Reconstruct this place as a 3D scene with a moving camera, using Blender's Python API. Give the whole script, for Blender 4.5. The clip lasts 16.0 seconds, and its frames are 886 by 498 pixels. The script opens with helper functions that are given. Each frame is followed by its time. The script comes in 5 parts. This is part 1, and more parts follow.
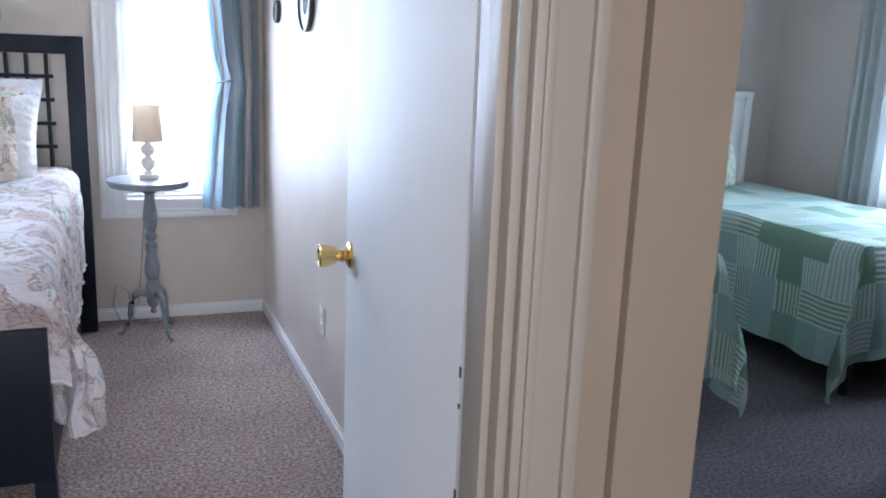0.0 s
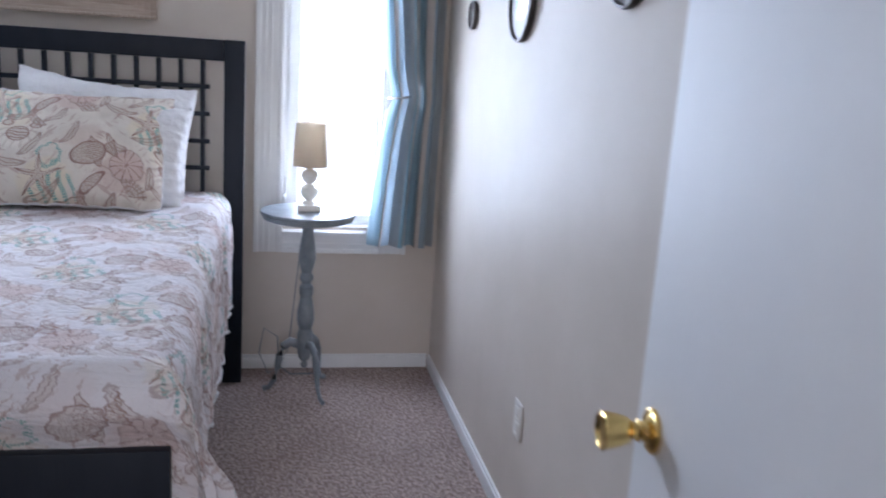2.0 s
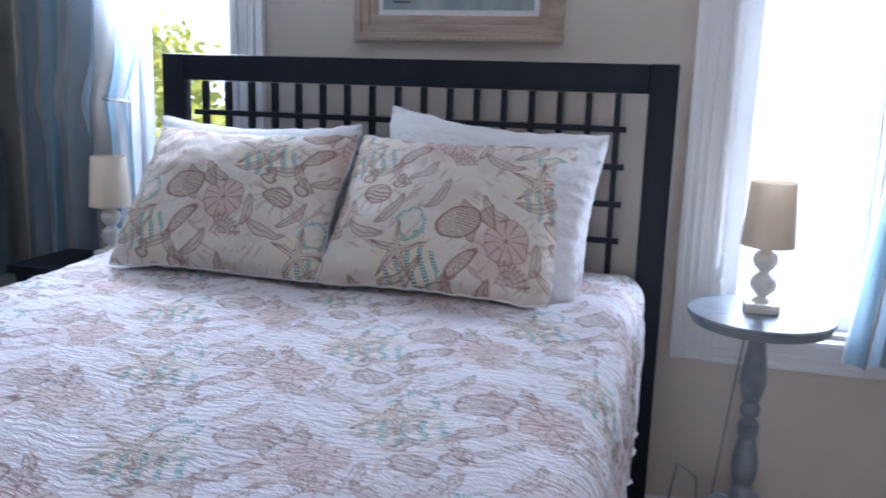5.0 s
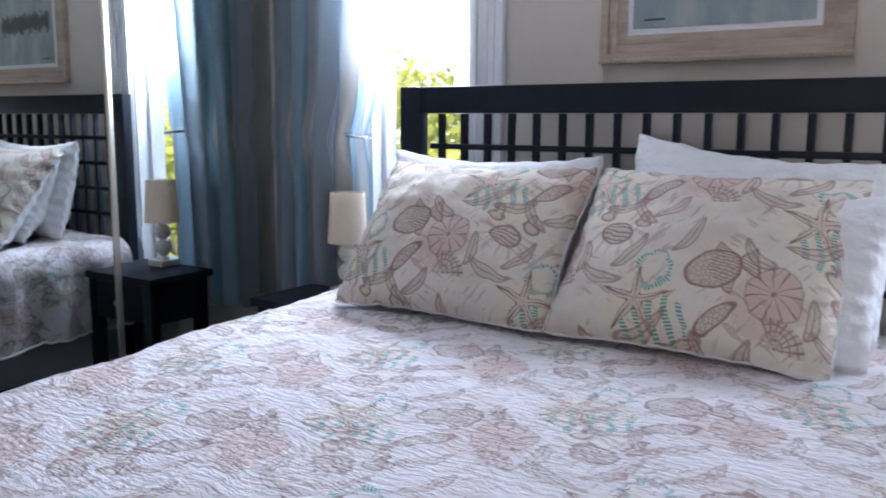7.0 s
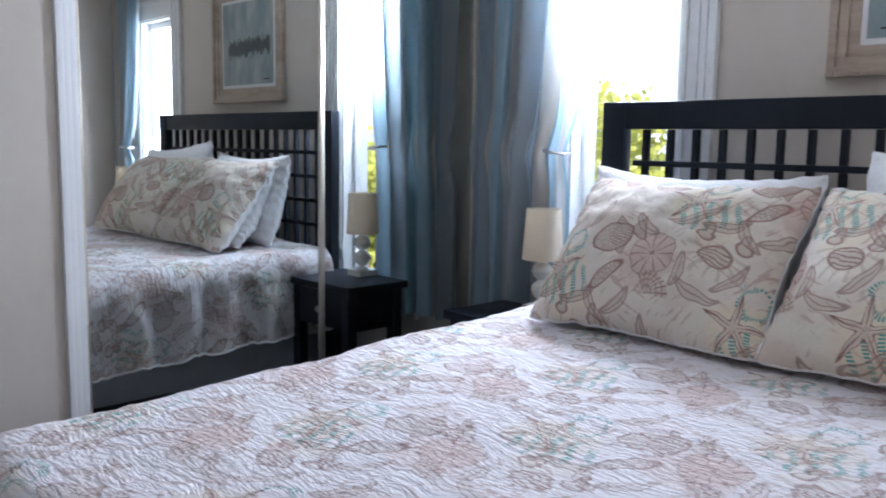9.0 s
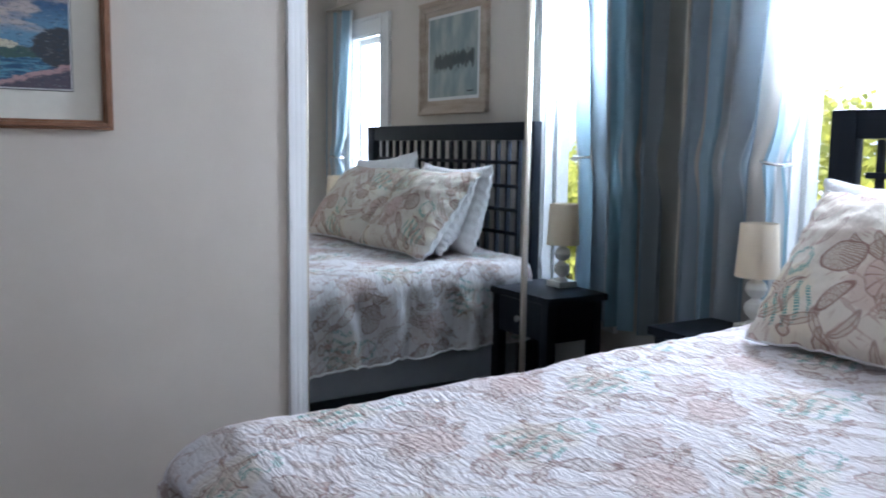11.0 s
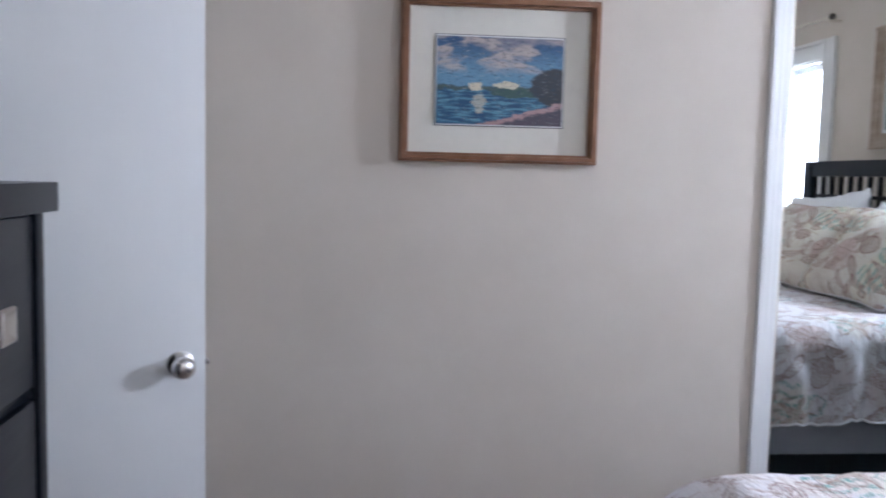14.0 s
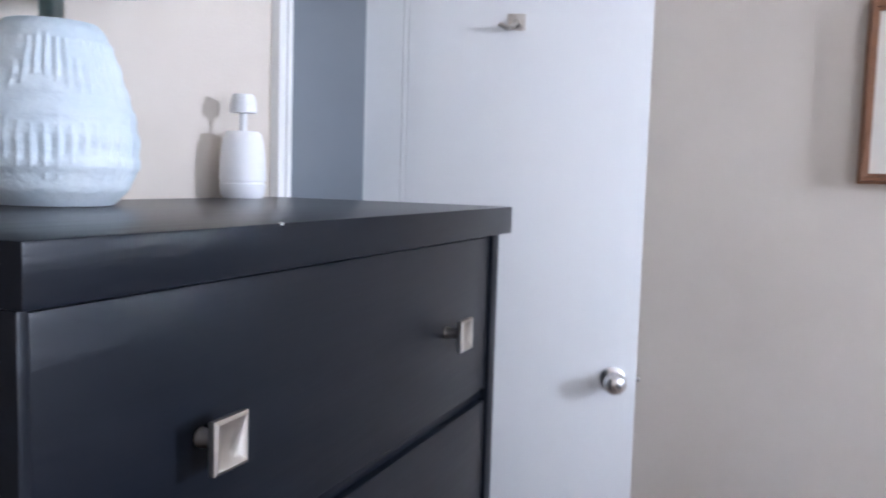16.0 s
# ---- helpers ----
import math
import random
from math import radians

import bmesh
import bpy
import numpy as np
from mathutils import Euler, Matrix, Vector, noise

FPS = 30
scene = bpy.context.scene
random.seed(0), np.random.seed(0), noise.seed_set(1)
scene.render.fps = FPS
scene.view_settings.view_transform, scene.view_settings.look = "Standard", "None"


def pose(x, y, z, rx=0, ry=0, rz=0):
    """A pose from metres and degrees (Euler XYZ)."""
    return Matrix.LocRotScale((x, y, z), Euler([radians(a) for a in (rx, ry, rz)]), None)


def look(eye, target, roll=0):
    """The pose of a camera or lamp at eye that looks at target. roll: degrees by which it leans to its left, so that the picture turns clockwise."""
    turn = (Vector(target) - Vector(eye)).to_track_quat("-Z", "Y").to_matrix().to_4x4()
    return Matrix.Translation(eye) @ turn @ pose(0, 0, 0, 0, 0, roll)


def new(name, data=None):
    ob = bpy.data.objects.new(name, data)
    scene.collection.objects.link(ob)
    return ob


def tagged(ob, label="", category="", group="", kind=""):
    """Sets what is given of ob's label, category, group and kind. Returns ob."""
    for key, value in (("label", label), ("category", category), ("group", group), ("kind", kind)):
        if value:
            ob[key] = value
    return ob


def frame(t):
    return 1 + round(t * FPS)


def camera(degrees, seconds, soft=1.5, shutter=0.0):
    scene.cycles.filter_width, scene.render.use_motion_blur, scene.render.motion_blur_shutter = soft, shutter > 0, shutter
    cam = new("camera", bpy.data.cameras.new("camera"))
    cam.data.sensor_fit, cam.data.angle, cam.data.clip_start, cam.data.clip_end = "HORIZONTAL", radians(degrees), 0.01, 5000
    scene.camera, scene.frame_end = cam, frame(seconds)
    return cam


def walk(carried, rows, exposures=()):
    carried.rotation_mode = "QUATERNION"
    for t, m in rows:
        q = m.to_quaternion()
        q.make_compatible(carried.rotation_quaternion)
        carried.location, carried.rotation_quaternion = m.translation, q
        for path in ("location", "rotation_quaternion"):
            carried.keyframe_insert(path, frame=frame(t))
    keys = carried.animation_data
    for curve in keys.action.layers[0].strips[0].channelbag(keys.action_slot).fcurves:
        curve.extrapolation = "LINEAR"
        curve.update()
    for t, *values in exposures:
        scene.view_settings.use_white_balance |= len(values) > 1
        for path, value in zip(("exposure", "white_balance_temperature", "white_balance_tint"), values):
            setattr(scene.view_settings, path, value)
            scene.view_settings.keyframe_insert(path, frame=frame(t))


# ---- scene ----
cam = camera(56.1, 16.0, 1.8, 0.5)
# seconds, stops, kelvin, tint
LOOK = ((0.0, 3.1, 5450, 15), (1.5, 2.86, 5600, 16), (2.5, 2.5, 5550, 18), (4.5, 2.45, 5400, 18), (8.5, 2.58, 5800, 16), (11.0, 2.65, 5750, 13), (12.5, 2.83, 5800, 17), (14.5, 3.2, 5900, 18), (16.0, 3.6, 5900, 19))
PATH = [
    (0, (0.917, 0.512, 1.395), (1.628, 2.329, 0.959), 2.3),
    (0.5, (0.945, 0.649, 1.419), (1.617, 2.476, 0.96), 2.3),
    (1, (0.943, 0.828, 1.436), (1.55, 2.676, 0.971), 2.6),
    (1.5, (0.916, 1.121, 1.403), (1.425, 3.002, 0.952), 2.2),
    (2, (0.894, 1.367, 1.42), (1.294, 3.277, 0.982), 3.8),
    (2.5, (0.885, 1.608, 1.385), (1.131, 3.55, 0.977), 3.3),
    (3, (0.938, 1.757, 1.381), (0.991, 3.719, 0.993), 3.3),
    (3.5, (1.016, 1.979, 1.37), (0.828, 3.934, 0.991), 2.4),
    (4, (0.929, 2.145, 1.36), (0.633, 4.088, 0.989), 2.0),
    (4.5, (0.82, 2.285, 1.384), (0.423, 4.207, 0.998), 2.0),
    (7, (0.74, 2.664, 1.339), (-0.353, 4.311, 1.037), 0.3),
    (7.5, (0.726, 2.681, 1.326), (-0.468, 4.261, 1.04), 0.6),
    (8, (0.717, 2.682, 1.322), (-0.555, 4.2, 1.045), 0.7),
    (8.5, (0.7, 2.673, 1.31), (-0.653, 4.123, 1.05), 0.9),
    (10.8, (0.669, 2.637, 1.325), (-1.017, 3.686, 1.082), 0.7),
    (11, (0.657, 2.628, 1.32), (-1.051, 3.641, 1.082), 0.8),
    (11.5, (0.646, 2.606, 1.32), (-1.126, 3.503, 1.085), 0.8),
    (12, (0.653, 2.577, 1.325), (-1.175, 3.355, 1.093), 0.8),
    (12.5, (0.643, 2.547, 1.324), (-1.242, 3.18, 1.104), 0.6),
    (13, (0.611, 2.515, 1.316), (-1.315, 3.016, 1.114), 0.6),
    (13.5, (0.574, 2.465, 1.306), (-1.39, 2.802, 1.129), 0.7),
    (14, (0.546, 2.418, 1.319), (-1.44, 2.587, 1.144), 1.4),
    (14.5, (0.587, 2.426, 1.335), (-1.403, 2.33, 1.154), 1.6),
    (15, (0.6, 2.438, 1.34), (-1.359, 2.084, 1.146), 0.9),
    (15.5, (0.571, 2.433, 1.341), (-1.318, 1.805, 1.153), 1.2),
    (16, (0.562, 2.428, 1.342), (-1.246, 1.59, 1.17), 1.7),
]
walk(cam, [(t, look(eye, target, roll)) for t, eye, target, roll in PATH], LOOK)

# ---- daylight ----
world = bpy.data.worlds.new("sky")
scene.world = world
world.use_nodes = True
wn = world.node_tree
sky = wn.nodes.new("ShaderNodeTexSky")
sky.sky_type = "NISHITA"
sky.sun_disc = False
sky.sun_elevation = radians(42)
sky.sun_rotation = radians(267)
bg = wn.nodes["Background"]
bg.inputs["Strength"].default_value = 0.07
wn.links.new(sky.outputs["Color"], bg.inputs["Color"])
sun_data = bpy.data.lights.new("sun", "SUN")
sun_data.energy = 2.4
sun_data.angle = radians(0.5)
sun_data.color = (1.0, 0.95, 0.86)
sun = new("sun", sun_data)
sun.matrix_world = look((-9, -0.5, 8), (0, 0, 0))


def opening_lamp(name, at, target, width, height, watts, color=(0.84, 0.92, 1.0)):
    """Stands in a window's opening for the light of the sky, or in an added opening."""
    data = bpy.data.lights.new(name, "AREA")
    data.shape, data.size, data.size_y, data.energy, data.color = "RECTANGLE", width, height, watts, color
    ob = new(name, data)
    ob.matrix_world = look(at, target)
    return ob


opening_lamp("opening_light", (1.145, 5.155, 1.36), (1.145, 0, 1.36), 0.40, 1.34, 4.6)
opening_lamp("opening_light", (-0.945, 5.155, 1.83), (-0.945, 0, 1.83), 0.40, 0.40, 9.0)
opening_lamp("opening_light", (5.13, 3.4, 1.4), (0, 3.4, 1.4), 1.28, 1.28, 9.0)
# warm fill through an added, unseen hall opening: lifts hall, carpet and bed foot
opening_lamp("opening_light", (0.7, -1.06, 1.45), (0.7, 3, 1.45), 1.0, 1.2, 5.8, (1.0, 0.90, 0.78))
# brightens the side room from an added window that is never in view
opening_lamp("opening_light", (-1.0, 0.11, 1.6), (-1.0, 3, 1.6), 0.5, 0.7, 0.7)


# ---- materials ----
def material(name, color, rough=0.6, metal=0.0, color2=None, scale=8.0, bump=0.0, bump_scale=60.0, stretch=(1, 1, 1), detail=4.0, spec=0.5):
    m = bpy.data.materials.new(name)
    m.use_nodes = True
    nt = m.node_tree
    b = nt.nodes["Principled BSDF"]
    b.inputs["Base Color"].default_value = (*color, 1)
    b.inputs["Roughness"].default_value = rough
    b.inputs["Metallic"].default_value = metal
    b.inputs["Specular IOR Level"].default_value = spec
    tc = nt.nodes.new("ShaderNodeTexCoord")
    mp = nt.nodes.new("ShaderNodeMapping")
    mp.inputs["Scale"].default_value = stretch
    nt.links.new(tc.outputs["Object"], mp.inputs["Vector"])
    if color2:
        n = nt.nodes.new("ShaderNodeTexNoise")
        n.inputs["Scale"].default_value = scale
        n.inputs["Detail"].default_value = detail
        n.inputs["Roughness"].default_value = 0.6
        r = nt.nodes.new("ShaderNodeValToRGB")
        r.color_ramp.elements[0].position, r.color_ramp.elements[1].position = 0.35, 0.68
        r.color_ramp.elements[0].color, r.color_ramp.elements[1].color = (*color, 1), (*color2, 1)
        nt.links.new(mp.outputs["Vector"], n.inputs["Vector"])
        nt.links.new(n.outputs["Fac"], r.inputs["Fac"])
        nt.links.new(r.outputs["Color"], b.inputs["Base Color"])
    if bump:
        n2 = nt.nodes.new("ShaderNodeTexNoise")
        n2.inputs["Scale"].default_value = bump_scale
        n2.inputs["Detail"].default_value = 5
        bp = nt.nodes.new("ShaderNodeBump")
        bp.inputs["Strength"].default_value = bump
        bp.inputs["Distance"].default_value = 0.01
        nt.links.new(mp.outputs["Vector"], n2.inputs["Vector"])
        nt.links.new(n2.outputs["Fac"], bp.inputs["Height"])
        nt.links.new(bp.outputs["Normal"], b.inputs["Normal"])
    return m


WALL = material("wall_paint", (0.61, 0.545, 0.475), 0.74, spec=0.22, color2=(0.65, 0.585, 0.515), scale=3, bump=0.06, bump_scale=180)
WALL_GLOSS = material("semi_gloss_wall_paint", (0.61, 0.545, 0.475), 0.48, spec=0.2, color2=(0.65, 0.585, 0.515), scale=3, bump=0.03, bump_scale=120)
CEIL = material("ceiling_paint", (0.80, 0.79, 0.77), 0.8, color2=(0.76, 0.75, 0.73), bump=0.15, bump_scale=90)
WHITE = material("white_trim", (0.80, 0.80, 0.79), 0.35, color2=(0.76, 0.76, 0.75), scale=5, bump=0.03, bump_scale=40)
DOORW = material("white_door_paint", (0.74, 0.74, 0.73), 0.52, spec=0.35, color2=(0.70, 0.70, 0.70), scale=2.5, bump=0.05, bump_scale=50, stretch=(1, 1, 0.15))
# jamb and hall paint are darkened in colour to offset the added hall lamp
JAMB = material("darkened_ivory_paint", (0.31, 0.275, 0.225), 0.4, color2=(0.28, 0.245, 0.20), scale=3, bump=0.05, bump_scale=30, stretch=(1, 1, 0.2))
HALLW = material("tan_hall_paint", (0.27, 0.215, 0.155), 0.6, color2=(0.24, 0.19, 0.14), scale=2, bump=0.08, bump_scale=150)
GREYW = material("grey_paint", (0.30, 0.33, 0.36), 0.6, color2=(0.27, 0.30, 0.33), scale=2, bump=0.06, bump_scale=150)
ROOM2W = material("taupe_paint", (0.50, 0.46, 0.42), 0.6, color2=(0.46, 0.42, 0.385), scale=2, bump=0.06, bump_scale=150)
BLACK = material("black_stained_wood", (0.008, 0.012, 0.020), 0.46, spec=0.22, color2=(0.014, 0.018, 0.027), scale=9, bump=0.08, bump_scale=70, stretch=(1, 1, 0.15))
CHEST = material("charcoal_stained_wood", (0.005, 0.007, 0.011), 0.28, color2=(0.009, 0.011, 0.016), scale=7, bump=0.07, bump_scale=55, stretch=(0.12, 1, 1), spec=0.17)
BRASS = material("polished_brass", (0.78, 0.57, 0.22), 0.16, 1.0, color2=(0.70, 0.50, 0.18), scale=20)
NICKEL = material("brushed_nickel", (0.62, 0.58, 0.53), 0.28, 1.0, color2=(0.54, 0.50, 0.46), scale=30)
SILVER = material("polished_steel", (0.72, 0.71, 0.70), 0.27, 1.0)
GOLDF = material("champagne_metal", (0.70, 0.64, 0.54), 0.3, 1.0)
MIRROR = material("mirror_glass", (0.66, 0.69, 0.685), 0.01, 1.0)
GREYT = material("grey_weathered_paint", (0.15, 0.175, 0.20), 0.32, color2=(0.25, 0.28, 0.30), scale=14, bump=0.2, bump_scale=60)
LAMPW = material("ivory_ceramic", (0.80, 0.76, 0.68), 0.28, color2=(0.76, 0.71, 0.63), scale=10)
LINEN = material("white_linen", (0.80, 0.79, 0.79), 0.9, color2=(0.75, 0.745, 0.75), scale=6, bump=0.5, bump_scale=45)
BOXS = material("grey_box_spring_cloth", (0.44, 0.46, 0.50), 0.9, color2=(0.40, 0.42, 0.46), scale=10, bump=0.2, bump_scale=200)
FRAMEB = material("walnut_frame", (0.19, 0.085, 0.04), 0.4, color2=(0.27, 0.13, 0.07), scale=25, bump=0.1, bump_scale=60, stretch=(1, 0.2, 1))
FRAMEW = material("whitewashed_wood_frame", (0.37, 0.285, 0.215), 0.6, color2=(0.51, 0.415, 0.335), scale=22, bump=0.4, bump_scale=60, stretch=(0.2, 1, 1))
MAT = material("cream_mat_board", (0.70, 0.67, 0.60), 0.9, color2=(0.67, 0.64, 0.57), scale=30)
DARKL = material("dark_line", (0.03, 0.03, 0.035), 0.7)
PLASTIC = material("ivory_plastic", (0.78, 0.76, 0.71), 0.35)
WHITEPL = material("white_plastic", (0.84, 0.84, 0.85), 0.4, color2=(0.80, 0.80, 0.82), scale=15)
IRON = material("bronze_iron", (0.06, 0.05, 0.045), 0.4, 0.8)
BARK = material("bark", (0.10, 0.075, 0.05), 0.9, color2=(0.16, 0.12, 0.08), bump=0.5, bump_scale=30)
# haze of the distance and outdoor glare are mixed into these two pale colours
HILL = material("haze_tinted_hillside", (0.33, 0.39, 0.44), 0.9, color2=(0.37, 0.43, 0.47), scale=0.05)
GRASS = material("haze_tinted_valley_ground", (0.40, 0.41, 0.40), 0.95, color2=(0.48, 0.48, 0.46), scale=0.03)
CONC = material("pale_deck_boards", (0.45, 0.43, 0.40), 0.8, color2=(0.38, 0.36, 0.33), scale=3)


class Graph:
    """Short hand for joining nodes."""

    def __init__(self, m):
        self.nt = m.node_tree
        self.bsdf = self.nt.nodes["Principled BSDF"]

    def put(self, sock, v):
        if isinstance(v, bpy.types.NodeSocket):
            self.nt.links.new(v, sock)
        else:
            sock.default_value = v

    def math(self, op, a, b=0.0, c=0.0):
        n = self.nt.nodes.new("ShaderNodeMath")
        n.operation = op
        for i, v in enumerate((a, b, c)):
            self.put(n.inputs[i], v)
        return n.outputs[0]

    def vmath(self, op, a, b=(0, 0, 0)):
        n = self.nt.nodes.new("ShaderNodeVectorMath")
        n.operation = op
        self.put(n.inputs[0], a)
        self.put(n.inputs[1], b)
        return n.outputs["Value"] if op in ("LENGTH", "DISTANCE") else n.outputs["Vector"]

    def mix(self, f, a, b):
        n = self.nt.nodes.new("ShaderNodeMix")
        n.data_type = "RGBA"
        self.put(n.inputs[0], f)
        self.put(n.inputs[6], a if isinstance(a, bpy.types.NodeSocket) else (*a, 1))
        self.put(n.inputs[7], b if isinstance(b, bpy.types.NodeSocket) else (*b, 1))
        return n.outputs[2]

    def noise(self, vec, scale, detail=3.0, colour=False, rough=0.5):
        n = self.nt.nodes.new("ShaderNodeTexNoise")
        n.inputs["Scale"].default_value = scale
        n.inputs["Detail"].default_value = detail
        n.inputs["Roughness"].default_value = rough
        self.put(n.inputs["Vector"], vec)
        return n.outputs["Color"] if colour else n.outputs["Fac"]

    def uv(self):
        return self.nt.nodes.new("ShaderNodeTexCoord").outputs["UV"]

    def obj(self):
        return self.nt.nodes.new("ShaderNodeTexCoord").outputs["Object"]

    def step(self, v, lo, hi):
        n = self.nt.nodes.new("ShaderNodeMapRange")
        n.interpolation_type = "SMOOTHSTEP"
        self.put(n.inputs[0], v)
        n.inputs[1].default_value, n.inputs[2].default_value = lo, hi
        return n.outputs[0]

    def split(self, v):
        n = self.nt.nodes.new("ShaderNodeSeparateXYZ")
        self.put(n.inputs[0], v)
        return n.outputs

    def combine(self, x, y, z=0.0):
        n = self.nt.nodes.new("ShaderNodeCombineXYZ")
        for i, v in enumerate((x, y, z)):
            self.put(n.inputs[i], v)
        return n.outputs[0]

    def cells(self, vec, scale, rand=0.8):
        """The way from the nearest cell's seed, in the vector's own unit, and a random colour of the cell."""
        n = self.nt.nodes.new("ShaderNodeTexVoronoi")
        n.voronoi_dimensions = "2D"
        n.inputs["Scale"].default_value = scale
        n.inputs["Randomness"].default_value = rand
        self.put(n.inputs["Vector"], vec)
        away = self.vmath("SUBTRACT", vec, n.outputs["Position"])
        return away, n.outputs["Color"]

    def bump(self, height, strength, dist=0.01):
        n = self.nt.nodes.new("ShaderNodeBump")
        n.inputs["Strength"].default_value = strength
        n.inputs["Distance"].default_value = dist
        self.put(n.inputs["Height"], height)
        self.nt.links.new(n.outputs[0], self.bsdf.inputs["Normal"])


def shell_print(name, base, crease, strong, fill, pucker, depth):
    """Cotton printed with a half-drop repeat of starfish, fish, urchins, crabs, shells and coral in tan, rose and teal."""
    m = bpy.data.materials.new(name)
    m.use_nodes = True
    g = Graph(m)
    g.bsdf.inputs["Roughness"].default_value = 0.92
    g.bsdf.inputs["Specular IOR Level"].default_value = 0.2
    uv = g.uv()

    def shifted(vec, scale, amount):
        n = g.vmath("SUBTRACT", g.noise(vec, scale, 2, True), (0.5, 0.5, 0.5))
        w = g.vmath("SCALE", n)
        w.node.inputs["Scale"].default_value = amount
        return w

    p = g.vmath("ADD", uv, shifted(uv, 16, 0.016))
    if pucker:
        p = g.vmath("ADD", p, shifted(g.vmath("MULTIPLY", uv, (22, 75, 1)), 1.0, pucker))
    # the two steps of the repeat, and the rows that turn a place into steps
    ax, ay, bx, by = 0.34, 0.24, 0.53, -0.085
    det = ax * by - bx * ay
    row1, row2 = (by / det, -bx / det, 0), (-ay / det, ax / det, 0)

    def dot(v, row):
        n = g.nt.nodes.new("ShaderNodeVectorMath")
        n.operation = "DOT_PRODUCT"
        g.put(n.inputs[0], v)
        g.put(n.inputs[1], row)
        return n.outputs["Value"]

    def local(cx, cy, turn=0.0):
        """Place relative to the nearest copy of a motif."""
        d = g.vmath("SUBTRACT", p, (cx, cy, 0))
        u, v = dot(d, row1), dot(d, row2)
        u, v = g.math("SUBTRACT", u, g.math("ROUND", u)), g.math("SUBTRACT", v, g.math("ROUND", v))
        x = g.math("ADD", g.math("MULTIPLY", u, ax), g.math("MULTIPLY", v, bx))
        y = g.math("ADD", g.math("MULTIPLY", u, ay), g.math("MULTIPLY", v, by))
        c, s_ = math.cos(turn), math.sin(turn)
        return (g.math("ADD", g.math("MULTIPLY", x, c), g.math("MULTIPLY", y, s_)), g.math("SUBTRACT", g.math("MULTIPLY", y, c), g.math("MULTIPLY", x, s_)))

    def length(x, y):
        return g.math("SQRT", g.math("ADD", g.math("MULTIPLY", x, x), g.math("MULTIPLY", y, y)))

    def oval(x, y, cx, cy, rx, ry):
        """How far inside an oval, in metres or so."""
        q = length(g.math("DIVIDE", g.math("SUBTRACT", x, cx), rx), g.math("DIVIDE", g.math("SUBTRACT", y, cy), ry))
        return g.math("MULTIPLY", g.math("SUBTRACT", 1.0, q), min(rx, ry))

    def angle(x, y):
        return g.math("ARCTAN2", y, x)

    def inside(e, soft=0.003):
        return g.step(e, 0.0, soft)

    def line(e, w=0.0028):
        return g.math("SUBTRACT", 1.0, g.step(g.math("ABSOLUTE", e), w * 0.4, w * 1.3))

    def both(a, b):
        return g.math("MULTIPLY", a, b)

    def either(a, b):
        return g.math("MAXIMUM", a, b)

    def waves(v, freq, lo=0.2, hi=0.8):
        return g.step(g.math("SINE", g.math("MULTIPLY", v, freq)), lo, hi)

    state = {"col": base}

    def ink(f, amount, tone):
        amount *= {TAN: fill, ROSE: 0.4 + 0.6 * fill, YELLOW: 0.2 + 0.8 * fill}.get(tone, 1.0)
        state["col"] = g.mix(g.math("MULTIPLY", f, min(1.0, amount * strong)), state["col"], tone)

    TAN, ROSE, BROWN, YELLOW, TEAL = (0.46, 0.375, 0.305), (0.57, 0.42, 0.37), (0.26, 0.14, 0.115), (0.72, 0.62, 0.42), (0.10, 0.34, 0.31)
    blot = g.math("MULTIPLY", g.math("SUBTRACT", g.noise(uv, 28, 3), 0.5), 0.05)
    # uneven washes behind the drawing
    for cx, cy, rx, ry, tone, f in ((0.02, -0.01, 0.10, 0.085, YELLOW, 0.5), (0.27, 0.03, 0.095, 0.085, ROSE, 0.6), (0.13, 0.16, 0.08, 0.05, ROSE, 0.35), (0.42, 0.13, 0.08, 0.05, YELLOW, 0.35), (0.40, -0.03, 0.07, 0.05, TAN, 0.35)):
        x, y = local(cx, cy, 0.4)
        ink(g.step(g.math("ADD", oval(x, y, 0, 0, rx, ry), blot), 0.0, 0.022), f, tone)
    # coral: drooping teal fronds cut into dashes, beside each starfish
    x, y = local(0.045, -0.045, 0.15)
    bent = g.math("ADD", x, g.math("MULTIPLY", g.math("SINE", g.math("MULTIPLY", y, 55)), 0.007))
    frond = g.step(g.math("COSINE", g.math("MULTIPLY", bent, 2 * math.pi / 0.034)), 0.05, 0.4)
    frond = both(frond, inside(g.math("ADD", oval(x, y, 0, 0, 0.085, 0.062), blot)))
    ink(both(frond, waves(y, 900, -0.7, 0.0)), 0.85, TEAL)
    x, y = local(0.03, 0.075, -0.5)
    ring = line(g.math("ADD", g.math("SUBTRACT", length(x, y), 0.036), g.math("MULTIPLY", blot, 1.3)), 0.0065)
    ink(both(ring, waves(angle(x, y), 34, -0.7, 0.0)), 0.85, TEAL)
    # starfish with a seam along each arm
    x, y = local(0.0, 0.0, 0.3)
    r, a = length(x, y), angle(x, y)
    arm = g.math("SUBTRACT", 1.0, g.math("MULTIPLY", g.math("PINGPONG", g.math("MULTIPLY", a, 5 / (2 * math.pi)), 0.5), 2.0))
    e = g.math("SUBTRACT", g.math("MULTIPLY_ADD", g.math("POWER", arm, 2.6), 0.064, 0.018), r)
    ink(inside(e), 0.8, (0.62, 0.53, 0.45))
    ink(either(line(e, 0.003), both(inside(e), g.step(arm, 0.90, 0.97))), 0.85, BROWN)
